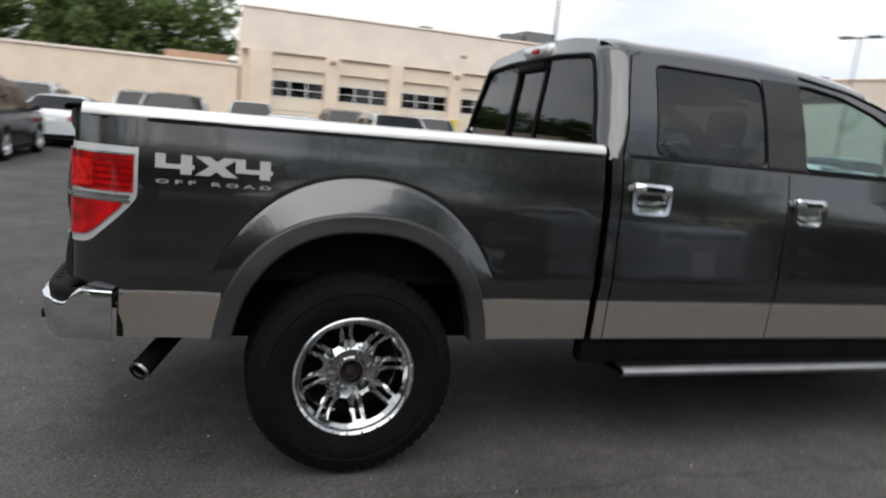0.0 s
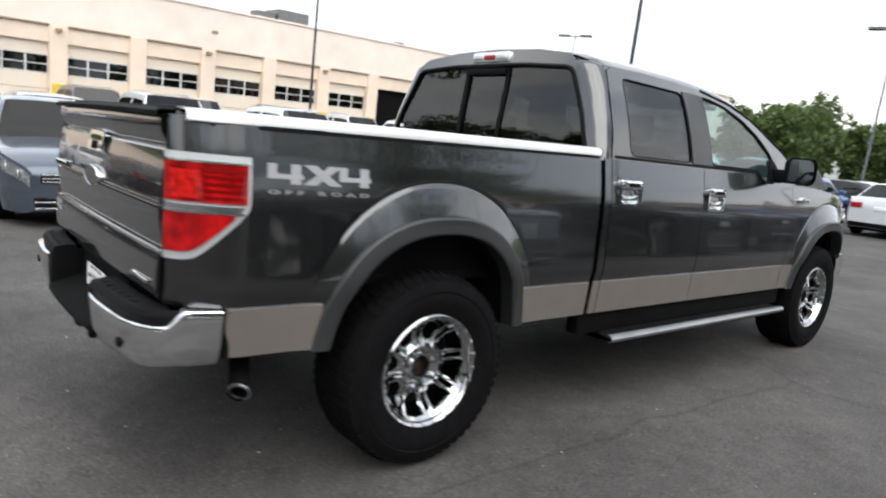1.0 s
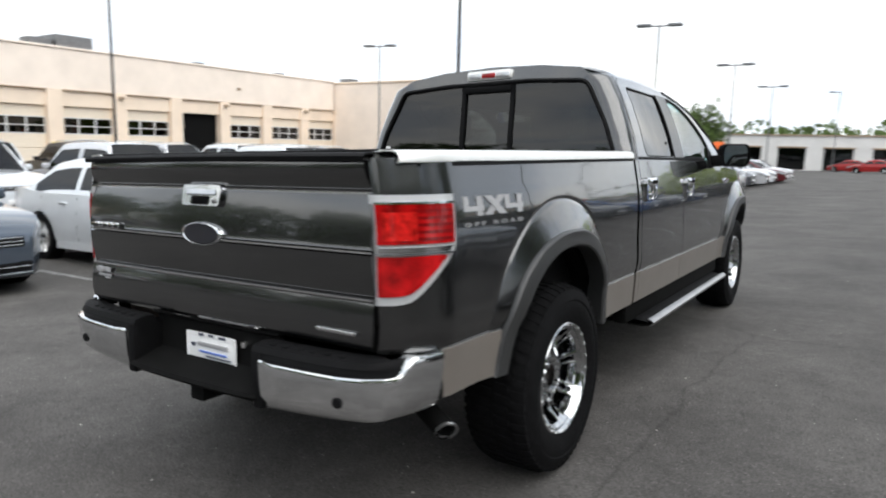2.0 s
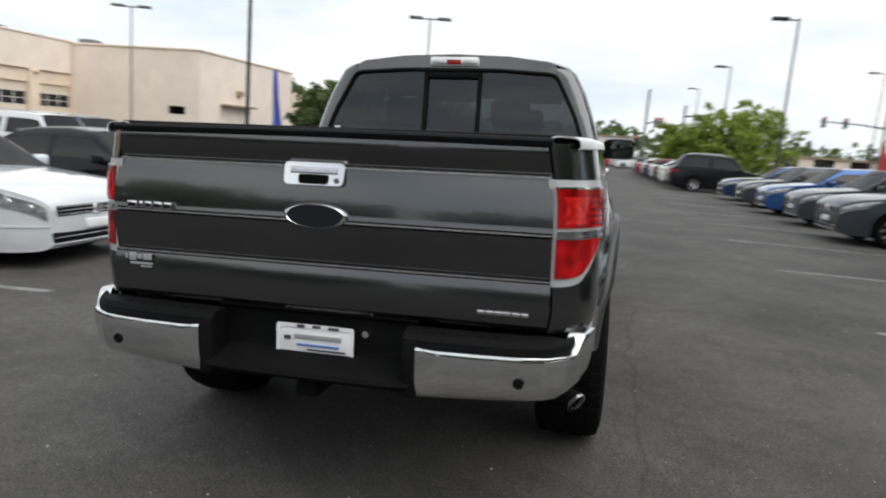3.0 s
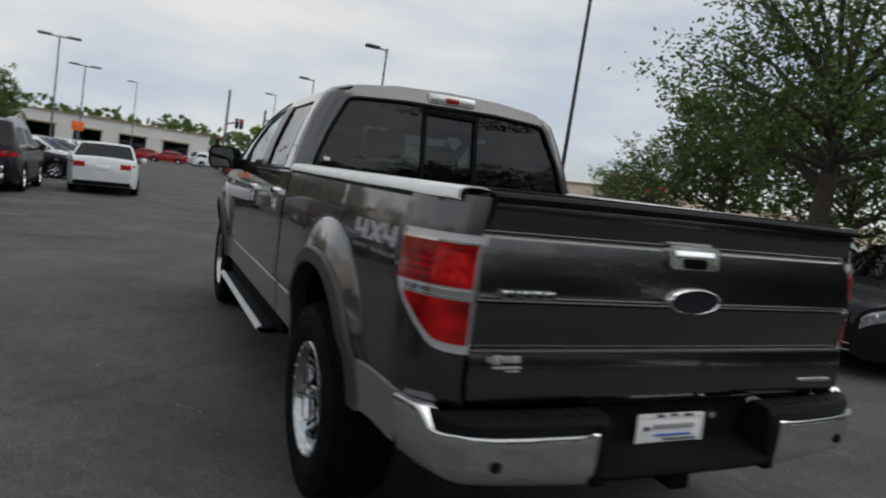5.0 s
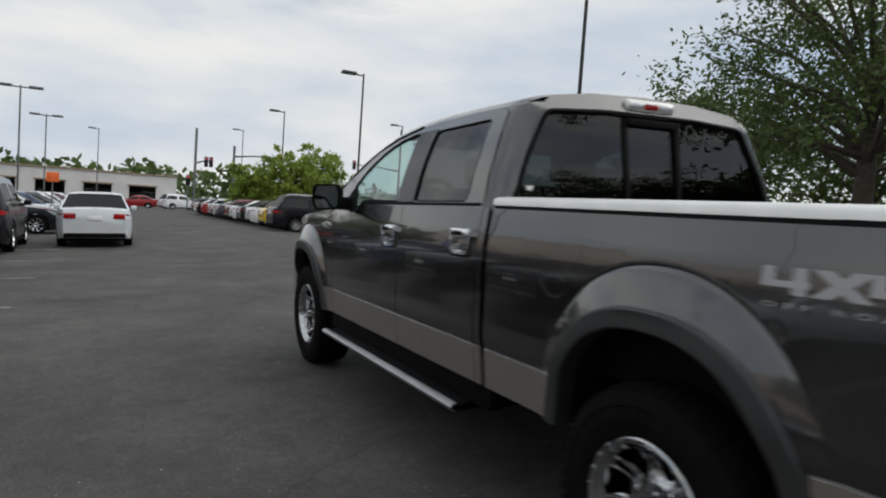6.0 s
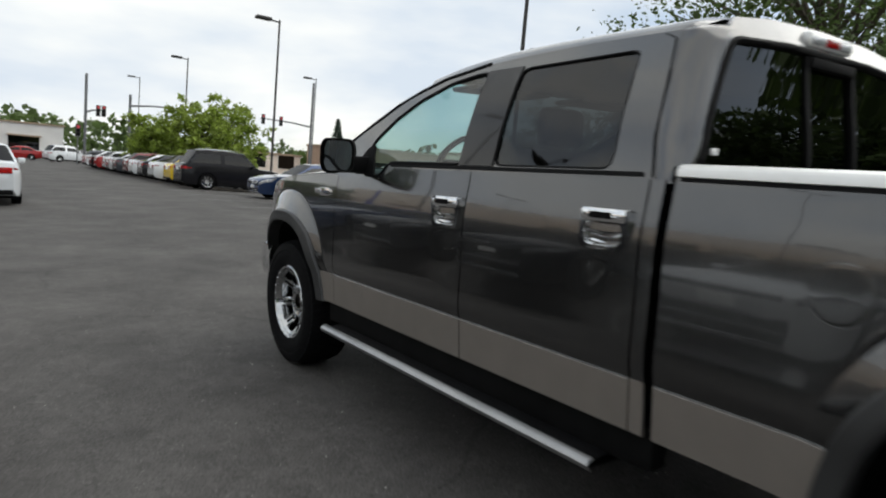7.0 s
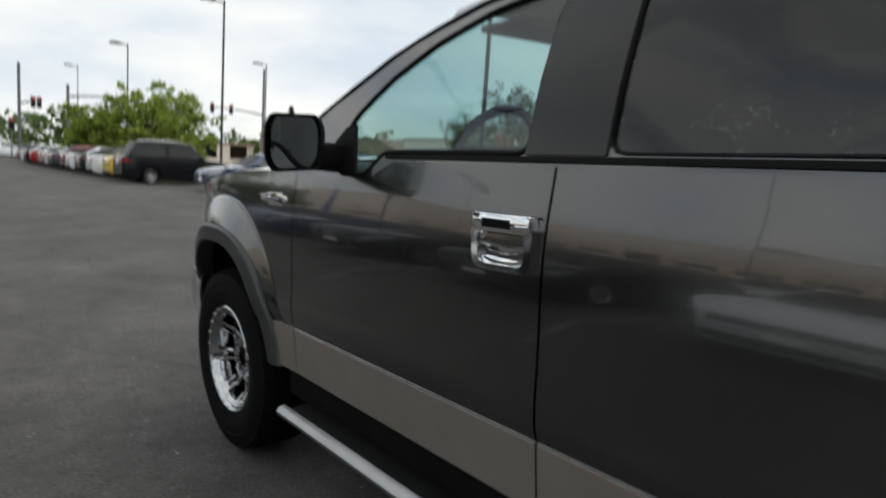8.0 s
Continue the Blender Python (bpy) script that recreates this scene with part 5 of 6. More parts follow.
def make_car(kind, colour):
    """A parked car with its nose to +y, standing on z = 0."""
    c = KINDS[kind]
    L, W, H, R = c["L"], c["W"], c["H"], c["R"]
    h = L / 2
    ax = (c["wb"] / 2 + 0.06, -c["wb"] / 2 + 0.06)
    car = new("parked_car")
    P = "car_" + colour

    def half(y, z):
        x = W / 2 * lerp([(0.18, 0.94), (0.34, 0.985), (0.60, 1.0), (0.80, 0.985), (c["belt"], 0.955), (1.2, 0.90)], z)
        for e, d, k in ((h, 0.62, 0.30), (-h, 0.55, 0.20)):
            t = (abs(y - e) / d)
            if t < 1:
                x *= 1 - k * (1 - t) ** 2.4
        return x

    def top(y):
        return lerp([(-h, c["deck"] - 0.16), (-h + 0.05, c["deck"] - 0.04), (-h + 0.2, c["deck"]), (c["tail"], c["deck"]), (c["tail"] + 0.5, c["belt"] + 0.02), (c["cowl"] - 0.1, c["belt"]), (c["cowl"], c["belt"] - 0.01),
                     (h - 0.75, c["hood"] - 0.035), (h - 0.55, c["hood"] - 0.06), (h - 0.35, c["hood"] - 0.095), (h - 0.2, c["hood"] - 0.135), (h - 0.1, c["hood"] - 0.175), (h - 0.04, c["hood"] - 0.215), (h, c["hood"] - 0.265)], y)

    def low(y):
        z = lerp([(-h, 0.36), (-h + 0.12, 0.24), (-h + 0.5, 0.20), (h - 0.5, 0.18), (h - 0.12, 0.19), (h - 0.03, 0.215), (h, 0.26)], y)
        for a in ax:
            u = abs(y - a) / (R + 0.05)
            if u < 1:
                z = max(z, R + (R + 0.045) * math.sqrt(1 - u * u) * 1.0 - 0.0)
        return z

    ys = sorted(set([round(-h + L * k / 40, 4) for k in range(41)] + [round(a + (R + 0.05) * math.cos(math.pi * k / 14), 4) for a in ax for k in range(15)] + [h - 0.05, -h + 0.05, h - 0.02]))
    rows = []
    for y in ys:
        z0, z1 = low(y), top(y)
        side = [(half(y, z0 + (z1 - z0) * k / 8), z0 + (z1 - z0) * k / 8) for k in range(9)]
        crest = 0.045
        over = [(side[-1][0] * u, z1 + crest * (1 - u ** 2.6)) for u in (0.94, 0.8, 0.5, 0.2, 0)]
        ring = side + over
        rows.append([(x, y, z) for x, z in ring] + [(-x, y, z) for x, z in ring[-2::-1]])
    vs = [p for r in rows for p in r]; n = len(rows[0]); fs = []
    for i in range(len(rows) - 1):
        for j in range(n):
            k = (j + 1) % n
            fs.append((i * n + j, i * n + k, (i + 1) * n + k, (i + 1) * n + j))
    fs += [tuple(range(n)), tuple(range((len(rows) - 1) * n, len(rows) * n))]
    body = part("body", data_of(vs, fs, 40), P, car)
    part("underside", box(-W / 2 + 0.12, W / 2 - 0.12, -h + 0.25, h - 0.25, 0.17, 0.62, 0.03), "under", car)
    # cabin
    tail, rb, rf, cowl, belt = c["tail"], c["rb"], c["rf"], c["cowl"], c["belt"]

    def roofline(y):
        r = lerp([(tail, c["deck"] + 0.01), (rb, H - 0.06), (rb + 0.35, H - 0.015), ((rb + rf) / 2 + 0.2, H), (rf, H - 0.05), (cowl, belt + 0.01)], y)
        return r

    cols = sorted({tail + (rb - tail) * k / 5 for k in range(6)} | {rb + (rf - rb) * k / 12 for k in range(13)} | {rf + (cowl - rf) * k / 6 for k in range(7)})
    def ring_at(y):
        z1 = max(roofline(y), belt + 0.012)
        zb = belt - 0.03
        out = []
        for k in range(6):
            z = zb + (z1 - 0.05 - zb) * k / 5 if z1 - 0.05 > zb else zb + 0.001 * k
            f = (z - belt) / (H - belt)
            out.append((half(y, belt) * (0.985 - 0.20 * f - 0.06 * f * f), z))
        xt = out[-1][0]
        for u, dz in ((0.93, 0.022), (0.8, 0.036), (0.5, 0.047), (0.2, 0.05), (0, 0.05)):
            out.append((xt * u, out[-1][1] * 0 + max(z1 - 0.05, zb + 0.006) + dz))
        return out
    rings = [ring_at(y) for y in cols]
    def cell(i, j, s):
        q = []
        for a, b in ((i, j), (i, j + 1), (i + 1, j + 1), (i + 1, j)):
            x, z = rings[a][b]
            q.append((s * x, cols[a], z))
        return q
    paint_q, glass_q = [], {}
    bpil = rf - 0.42 * (rf - rb)
    for i in range(len(cols) - 1):
        ym = (cols[i] + cols[i + 1]) / 2
        for j in range(10):
            for s in (1, -1):
                q = cell(i, j, s)
                if j in (4, 5):
                    paint_q.append(q)
                elif j > 5:
                    if ym > rf:
                        glass_q.setdefault("windscreen", []).append(q)
                    elif ym < rb:
                        glass_q.setdefault("rear_window", []).append(q)
                    else:
                        paint_q.append(q)
                elif j == 0:
                    paint_q.append(q)
                else:
                    if ym > rf + 0.72 * (cowl - rf) or ym < tail + 0.45 * (rb - tail) or abs(ym - bpil) < 0.5 * (rf - rb) / 12:
                        paint_q.append(q)
                    elif ym > bpil:
                        glass_q.setdefault("front_window_%d" % s, []).append(q)
                    else:
                        glass_q.setdefault("back_window_%d" % s, []).append(q)
    def from_quads(qs):
        v = [p for q in qs for p in q]
        return data_of(v, [tuple(range(4 * k, 4 * k + 4)) for k in range(len(qs))], 40)
    part("cabin_frame", from_quads(paint_q), P, car)
    for name, qs in glass_q.items():
        part(name.split("_window")[0] + "_window" if "window" in name else name, from_quads(qs), "car_glass", car, "dark glossy glass")
    part("cabin_inside", box(-W / 2 + 0.25, W / 2 - 0.25, rb + 0.1, cowl - 0.55, 0.6, belt + 0.16, 0.08), "under", car)
    # lamps, grille, plates
    for s in (1, -1):
        rows = []
        for k in range(13):
            u = k / 12
            y = h - 0.60 + 0.585 * u
            zt = top(y) - 0.040 - 0.005 * u
            ht = 0.030 + 0.090 * smooth(u * 2.2)
            rows.append([(s * (half(y, zt - ht * m / 4) + 0.006), y + 0.004 * (m in (1, 2, 3)), zt - ht * m / 4) for m in range(5)])
        hl = part("headlight", grid(rows), "lamp", car, "clear headlight", thick=0.012)
        for u in (0.55, 0.82):
            y = h - 0.60 + 0.585 * u
            z = top(y) - 0.040 - 0.005 * u - 0.062
            part("projector", lathe([(0.0, 0.014), (0.030, 0.012), (0.038, 0.0)], 12), "clear", hl, at=pose(s * (half(y, z) + 0.004), y, z, 0, 0, 0 if s > 0 else 180))
        part("bumper_crease", grid([[(s * (half(y, 0.44) + 0.006), y, 0.44 + dz) for dz in (-0.006, 0.006)] for y in [h - 0.55 + 0.54 * k / 8 for k in range(9)]]), P, car, thick=0.01)
        part("fog_recess", box(*sorted((s * 0.47, s * 0.615)), h - 0.12, h + 0.008, 0.30, 0.38, 0.02), "black", car)
        rows = []
        zb = c["deck"] - 0.10
        for k in range(6):
            y = -h + 0.04 + 0.34 * k / 5
            rows.append([(s * (half(y, zb) + 0.006), y, zb - 0.17 + 0.15 * m / 3 * (1 - 0.4 * k / 5)) for m in range(4)])
        part("taillight", grid(rows), "red", car, "red taillight", thick=0.012)
        xe = half(-h, zb)
        part("taillight", box(*sorted((s * (xe - 0.26), s * (xe + 0.01))), -h - 0.012, -h + 0.03, zb - 0.16, zb - 0.02, 0.01), "red", car, "red taillight")
        m = new("mirror"); m.parent = car
        part("mirror_shell", box(*sorted((s * (W / 2 + 0.02), s * (W / 2 + 0.19))), cowl - 0.42, cowl - 0.30, belt + 0.0, belt + 0.14, 0.035, 3), P, m)
        part("mirror_stalk", box(*sorted((s * (W / 2 - 0.10), s * (W / 2 + 0.05))), cowl - 0.40, cowl - 0.34, belt - 0.02, belt + 0.04, 0.01), "black", m)
        for y in (0.42, -0.62):
            part("handle", box(*sorted((s * (half(y, 0.82) - 0.005), s * (half(y, 0.82) + 0.022))), y - 0.09, y + 0.09, 0.81, 0.84, 0.008), P, car)
        for y in (cowl - 0.22, bpil, bpil - 0.95):
            part("door_seam", grid([[(s * (half(y + d, z) + 0.002), y + d, z) for z in (0.32, 0.5, 0.7, belt - 0.03)] for d in (-0.005, 0.005)]), "under", car)
        part("sill_trim", grid([[(s * (half(y, 0.24) + 0.010), y, z) for z in (0.20, 0.30)] for y in [ax[1] + R + 0.08 + (ax[0] - ax[1] - 2 * R - 0.16) * k / 5 for k in range(6)]]), "black" if kind in ("suv", "wagon") else P, car, thick=0.02)
        for a in ax:
            car_wheel(car, s * (W / 2 - 0.105), a, R, s, 9)
    yf = h
    g = part("grille", box(-0.55, 0.55, yf - 0.08, yf + 0.008, c["hood"] - 0.375, c["hood"] - 0.258, 0.02), "black", car, "black grille with bright bars")
    for dz in (0.274, 0.312, 0.350):
        part("grille_bar", box(-0.53, 0.53, yf + 0.000, yf + 0.013, c["hood"] - dz - 0.006, c["hood"] - dz + 0.005, 0.003), "bchrome", g)
    part("front_emblem", lathe([(0.0, 0.03), (0.055, 0.028), (0.065, 0.0)], 20), "bchrome", car, at=pose(0, yf + 0.004, c["hood"] - 0.315, 0, 0, 90))
    part("lower_intake", box(-0.60, 0.60, yf - 0.10, yf + 0.007, 0.262, 0.372, 0.02), "black", car)
    for z in (0.250, 0.318):
        part("lower_trim", box(-0.60, 0.60, yf - 0.06, yf + 0.012, z, z + 0.011, 0.004), "bchrome", car)
    part("front_plate", box(-0.16, 0.16, yf - 0.03, yf + 0.022, 0.385, 0.48, 0.006), "white", car)
    part("rear_plate", box(-0.16, 0.16, -h - 0.018, -h + 0.02, c["deck"] - 0.30, c["deck"] - 0.19, 0.006), "white", car)
    part("rear_bumper_trim", box(-0.70, 0.70, -h - 0.010, -h + 0.06, 0.26, 0.38, 0.02), "black", car)
    if kind in ("wagon", "suv"):
        for s in (1, -1):
            part("roof_rail", data_of(*tube([(s * 0.52, rf - 0.25, H - 0.03), (s * 0.53, rf - 0.4, H + 0.015), (s * 0.53, rb + 0.4, H + 0.01), (s * 0.52, rb + 0.25, H - 0.04)], 0.016, 6)), "bchrome", car)
    return car


WORDS = dict(silver="silver", white="white", slate="slate grey metallic", charcoal="dark charcoal", black="black", navy="navy blue", blue="bright blue", red="red",
             yellow="yellow", maroon="dark maroon", bluegrey="blue-grey metallic", ice="pale silver-blue")
NOUN = dict(sedan="four-door saloon car", hatch="five-door hatchback", wagon="estate car", suv="compact SUV")


def put_car(kind, colour, x, y, heading, group, how):
    """heading: degrees; 0 looks to +y, 90 to -x."""
    key = (kind, colour)
    g = rise(x, y)
    m = pose(x, y, g, math.degrees(math.atan((rise(x, y + 1) - rise(x, y - 1)) / 2)), math.degrees(math.atan((rise(x - 1, y) - rise(x + 1, y)) / 2))) @ pose(0, 0, 0, 0, 0, heading)
    if key in CAR_MASTERS:
        ob = copy_thing(CAR_MASTERS[key], m)
    else:
        ob = make_car(kind, colour); ob.matrix_basis = m
        CAR_MASTERS[key] = ob
    return tagged(ob, "%s %s %s" % (WORDS[colour], NOUN[kind], how), "car", group)


LEFT = [("sedan", "bluegrey", -7.6, 1.15), ("sedan", "white", -6.5, 3.9), ("sedan", "black", -6.65, 7.07), ("sedan", "charcoal", -6.7, 10.1), ("sedan", "navy", -6.75, 13.1), ("hatch", "slate", -6.8, 16.2)]
for k, c, x, y in LEFT:
    put_car(k, c, x, y, -90, "cars facing the aisle", "parked nose to the aisle")
RIGHT = [("sedan", "black", 7.1, 3.15), ("hatch", "ice", 7.2, 6.05), ("wagon", "slate", 7.62, 12.0), ("hatch", "slate", 7.75, 15.4), ("hatch", "blue", 7.8, 18.7), ("hatch", "slate", 7.85, 22.0), ("sedan", "navy", 8.0, 25.4)]
for k, c, x, y in RIGHT:
    put_car(k, c, x, y, 90, "cars facing the aisle", "parked nose to the aisle")
FAR = [("suv", "black"), ("hatch", "yellow"), ("sedan", "white"), ("sedan", "charcoal"), ("sedan", "white"), ("hatch", "maroon"), ("sedan", "slate"), ("sedan", "silver"), ("hatch", "white"), ("sedan", "red"), ("sedan", "black"), ("sedan", "white"), ("hatch", "slate")]
for i, (k, c) in enumerate(FAR):
    put_car(k, c, 6.67 - 0.01 * i, 31.3 + 2.70 * i, -90, "cars backed to the aisle", "parked tail to the aisle")
put_car("suv", "white", 5.1, 82.0, -70, "cars along the far aisle", "standing at the end of the aisle")
put_car("sedan", "white", -2.75, 21.0, 0, "", "standing in the aisle ahead")
for i, (k, c, x, y) in enumerate([("suv", "black", -5.3, 18.8), ("hatch", "blue", -6.1, 22.1), ("sedan", "red", 0.7, 84.0), ("sedan", "red", -2.0, 96.0)]):
    put_car(k, c, x, y, 0 if i < 2 else 80, "cars along the far aisle", "parked beyond the aisle")
for i, c in enumerate(["charcoal", "white", "navy", "slate", "silver", "white", "maroon", "silver"]):
    put_car(("sedan", "hatch")[i % 2], c, -5.96 + 0.12 * i, 26.3 + 2.9 * i, -90, "cars along the far aisle", "parked nose to the far aisle")
ROWB = ["silver", "white", "white", "silver", "slate", "white", "charcoal", "white", "slate", "red", "silver", "white"]
for i, c in enumerate(ROWB):
    put_car(("suv", "hatch", "suv")[i % 3], c, -15.3 - 0.15 * (i % 3), -0.75 + 2.95 * i, 90 if i % 2 else -90, "cars in the back row", "parked before the workshop")
put_car("suv", "black", -14.2, -4.8, 90, "cars in the back row", "parked by the workshop")
put_car("sedan", "silver", -17.5, -8.5, 90, "cars in the back row", "parked before the workshop")
put_car("sedan", "white", -19.5, -4.0, 90, "cars in the back row", "parked before the workshop")
put_car("suv", "silver", -22.0, -2.1, 90, "cars in the back row", "parked before the workshop")
ROWC = ["white", "silver", "white", "slate", "white", "charcoal", "silver", "white", "black"]
for i, c in enumerate(ROWC):
    put_car("suv", c, -24.0, -5.7 + 3.53 * i, 90, "cars at the workshop doors", "parked at the workshop wall")


# ---- service building ----
def block(name, parent, mat, x0, x1, y0, y1, z0, z1, label="", bevel=0.02):
    return part(name, box(x0, x1, y0, y1, z0, z1, bevel, 1), mat, parent, label)


def service_building():
    b = new("service_building"); tagged(b, "long beige stucco workshop building with a row of garage doors", "building")
    X, H, pitch, y0, B = -37.0, 6.1, 3.84, 2.93, -1.0
    block("wall", b, "stucco", X - 14, X - 0.5, 1.2, 40.5, B, H - 0.25)
    block("parapet", b, "stucco2", X - 0.5, X, 1.2, 40.5, 3.86, H)
    block("coping", b, "stucco2", X - 0.55, X + 0.08, 1.15, 40.5, H, H + 0.12)
    n = 10
    for k in range(n + 1):
        yc = y0 + pitch * k - 0.42
        w = 0.42 if k else 0.9
        block("pier", b, "stucco", X - 0.5, X + 0.12, max(1.2, yc - w), yc + 0.42, B, 3.86)
        block("pier_base", b, "yellow", X + 0.10, X + 0.16, yc - 0.30, yc + 0.30, B, 0.95)
        if k % 2:
            block("wall_light", b, "coping", X + 0.12, X + 0.34, yc - 0.16, yc + 0.14, 3.52, 3.68)
    block("band", b, "coping", X - 0.3, X + 0.10, 1.3, 40.4, 3.79, 3.87, "dark shadow-line trim")
    for y in (14.2, 30.5):
        block("wall_vent", b, "coping", X - 0.02, X + 0.06, y, y + 0.35, 4.75, 4.92)
    for k in range(n):
        ya = y0 + pitch * k
        yb = ya + pitch - 0.84
        block("door_head", b, "stucco", X - 0.5, X - 0.05, ya - 0.05, yb + 0.05, 2.95, 3.86)
        d = new("garage_door"); d.parent = b; tagged(d, "cream sectional garage door with a band of windows")
        if k == 6:
            # near-black sheet in place of the unlit room behind the open door
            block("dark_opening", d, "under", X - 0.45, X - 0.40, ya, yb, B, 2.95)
            tagged(d, "open garage door, its inner shade a near-black sheet")
            continue
        for z0, z1 in ((B, -0.22), (-0.20, 0.58), (0.60, 1.38), (2.32, 2.95)):
            block("door_panel", d, "door", X - 0.30, X - 0.25, ya, yb, z0, z1)
        for z in (1.38, 1.82, 2.28):
            block("window_rail", d, "whitewall", X - 0.31, X - 0.23, ya, yb, z, z + 0.05)
        m = 3
        w = (yb - ya) / m
        for i in range(m):
            for z in (1.43, 1.87):
                block("pane", d, "car_glass", X - 0.29, X - 0.27, ya + w * i + 0.045, ya + w * (i + 1) - 0.045, z, z + 0.41)
            block("window_post", d, "whitewall", X - 0.31, X - 0.24, ya + w * i - (0.045 if i else 0), ya + w * i + 0.045, 1.38, 2.33)
        block("window_post", d, "whitewall", X - 0.31, X - 0.24, yb - 0.045, yb, 1.38, 2.33)
        # near-black sheet behind the panes, interior shade put in as colour
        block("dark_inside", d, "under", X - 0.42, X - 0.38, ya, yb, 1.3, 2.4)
    # roof plant
    block("roof_unit", b, "steel", X - 5.0, X - 2.8, 19.6, 21.8, H - 0.2, H + 1.15, "grey rooftop air unit")
    block("roof_unit", b, "galv", X - 4.2, X - 3.0, 18.2, 19.5, H - 0.2, H + 0.85, "grey rooftop air unit")
    for y in (12.0, 28.5, 36.0):
        block("roof_vent", b, "galv", X - 2.4, X - 1.8, y, y + 0.7, H - 0.2, H + 0.45)
    # block at the end
    block("end_block", b, "stucco2", -50, -26.6, 40.6, 55.0, B, 6.0)
    block("end_coping", b, "stucco", -50.1, -26.5, 40.5, 55.1, 6.0, 6.14)
    block("low_annexe", b, "stucco2", -44, -26.3, 55.1, 59.0, B, 4.5)
    block("small_window", b, "car_glass", -29.05, -27.75, 40.56, 40.62, 1.60, 2.14)
    block("roof_fan", b, "steel", -37.2, -36.0, 41.4, 42.4, 6.1, 6.5)
    block("wall_lamp", b, "coping", -26.61, -26.3, 45.5, 46.2, 3.35, 3.7)
    block("door_canopy", b, "coping", -26.61, -25.9, 43.3, 47.6, 2.45, 2.6)
    # lower wing
    block("low_wing", b, "stucco", -50, -37.6, -18.0, 1.1, B, 2.85)
    block("low_coping", b, "stucco2", -50.1, -37.5, -18.1, 1.15, 2.85, 3.0)
    block("roof_box", b, "brick", -43, -40, -3.0, 0.5, 2.95, 3.5)


service_building()


def white_building():
    b = new("white_showroom"); tagged(b, "low white building with dark openings beyond the lot", "building")
    block("wall", b, "whitewall", -75, 6.4, 102, 116, -1.6, 3.55)
    block("coping", b, "coping", -75.2, 6.6, 101.8, 116, 3.55, 3.72)
    for k in range(13):
        x = 2.0 - 5.6 * k
        w = new("opening"); w.parent = b
        block("pane", w, "car_glass", x - 1.7, x + 1.7, 101.9, 102.05, -1.0, 1.9)
        block("lintel", w, "coping", x - 1.9, x + 1.9, 101.8, 101.95, 1.9, 2.1)
    b2 = new("orange_sign"); tagged(b2, "small orange sign board on a post", "sign")
    part("board", box(-4.75, -4.28, 31.15, 31.20, 1.40, 1.80, 0.02), "orange", b2)
    part("post", data_of(*tube([(-4.52, 31.22, rise(-4.52, 31.2)), (-4.52, 31.22, 1.7)], 0.03, 8)), "galv", b2)


white_building()


def shop(name, label, mat, x0, x1, y0, y1, H, sign=None):
    b = new(name); tagged(b, label, "building")
    block("wall", b, mat, x0, x1, y0, y1, -1.2, H)
    block("coping", b, "coping", x0 - 0.2, x1 + 0.2, y0 - 0.2, y1, H, H + 0.3)
    n = int((x1 - x0) / 4)
    for k in range(n):
        x = x0 + (x1 - x0) * (k + 0.5) / n
        w = new("shop_window"); w.parent = b
        block("pane", w, "car_glass", x - 1.3, x + 1.3, y0 - 0.05, y0 + 0.1, 0.5, 2.6)
        block("frame", w, "coping", x - 1.5, x + 1.5, y0 - 0.08, y0 + 0.02, 2.6, 2.8)
    if sign:
        block("sign_tower", b, "stucco", sign - 3.2, sign + 3.2, y0 - 1.0, y0 + 4, 0, H + 1.6)
        block("sign_roof", b, "brick", sign - 3.6, sign + 3.6, y0 - 1.4, y0 + 4.4, H + 1.6, H + 1.9)
        block("sign_board", b, "signred", sign - 1.7, sign + 1.7, y0 - 1.1, y0 - 1.0, H - 0.2, H + 1.1, "red sign board")


shop("brown_shops", "low brown block shops across the road", "brick", 40.5, 72.5, 88, 102, 4.4)
shop("tan_shops", "low tan shops with a red sign on a gabled front", "stucco", 51, 103, 64.5, 78, 4.5, 56)
shop("pale_shops", "pale low shops beyond the cars", "stucco2", 25.2, 39.0, 101, 113, 2.5)


# ---- lamps and signals ----
def lamp(x, y, H, heads, mat, turn=0):
    """heads: 1 for one arm, 2 for twin heads."""
    l = new("street_lamp"); l.matrix_basis = pose(x, y, rise(x, y), 0, 0, turn)
    H -= rise(x, y)
    part("pole", data_of(*tube([(0, 0, 0), (0, 0, 0.5), (0, 0, H)], [0.085, 0.065, 0.048], 10)), mat, l)
    part("base", lathe([(0.0, 0.07), (0.16, 0.07), (0.18, 0.05), (0.18, 0.0)], 18, "z"), mat, l, "round base plate")
    for s in ((-1,) if heads == 1 else (-1, 1)):
        a = part("arm", data_of(*tube([(0, 0, H - 0.12), (s * 0.6, 0, H - 0.08)], 0.045, 8)), mat, l)
        part("lamp_head", box(*sorted((s * 0.45, s * 1.25)), -0.20, 0.20, H - 0.14, H + 0.02, 0.04), mat, a)
    return tagged(l, "tall %s car-lot lamp with %s" % ("dark" if mat == "pole" else "grey", "one head" if heads == 1 else "twin heads"), "street lamp", "lot lamps")


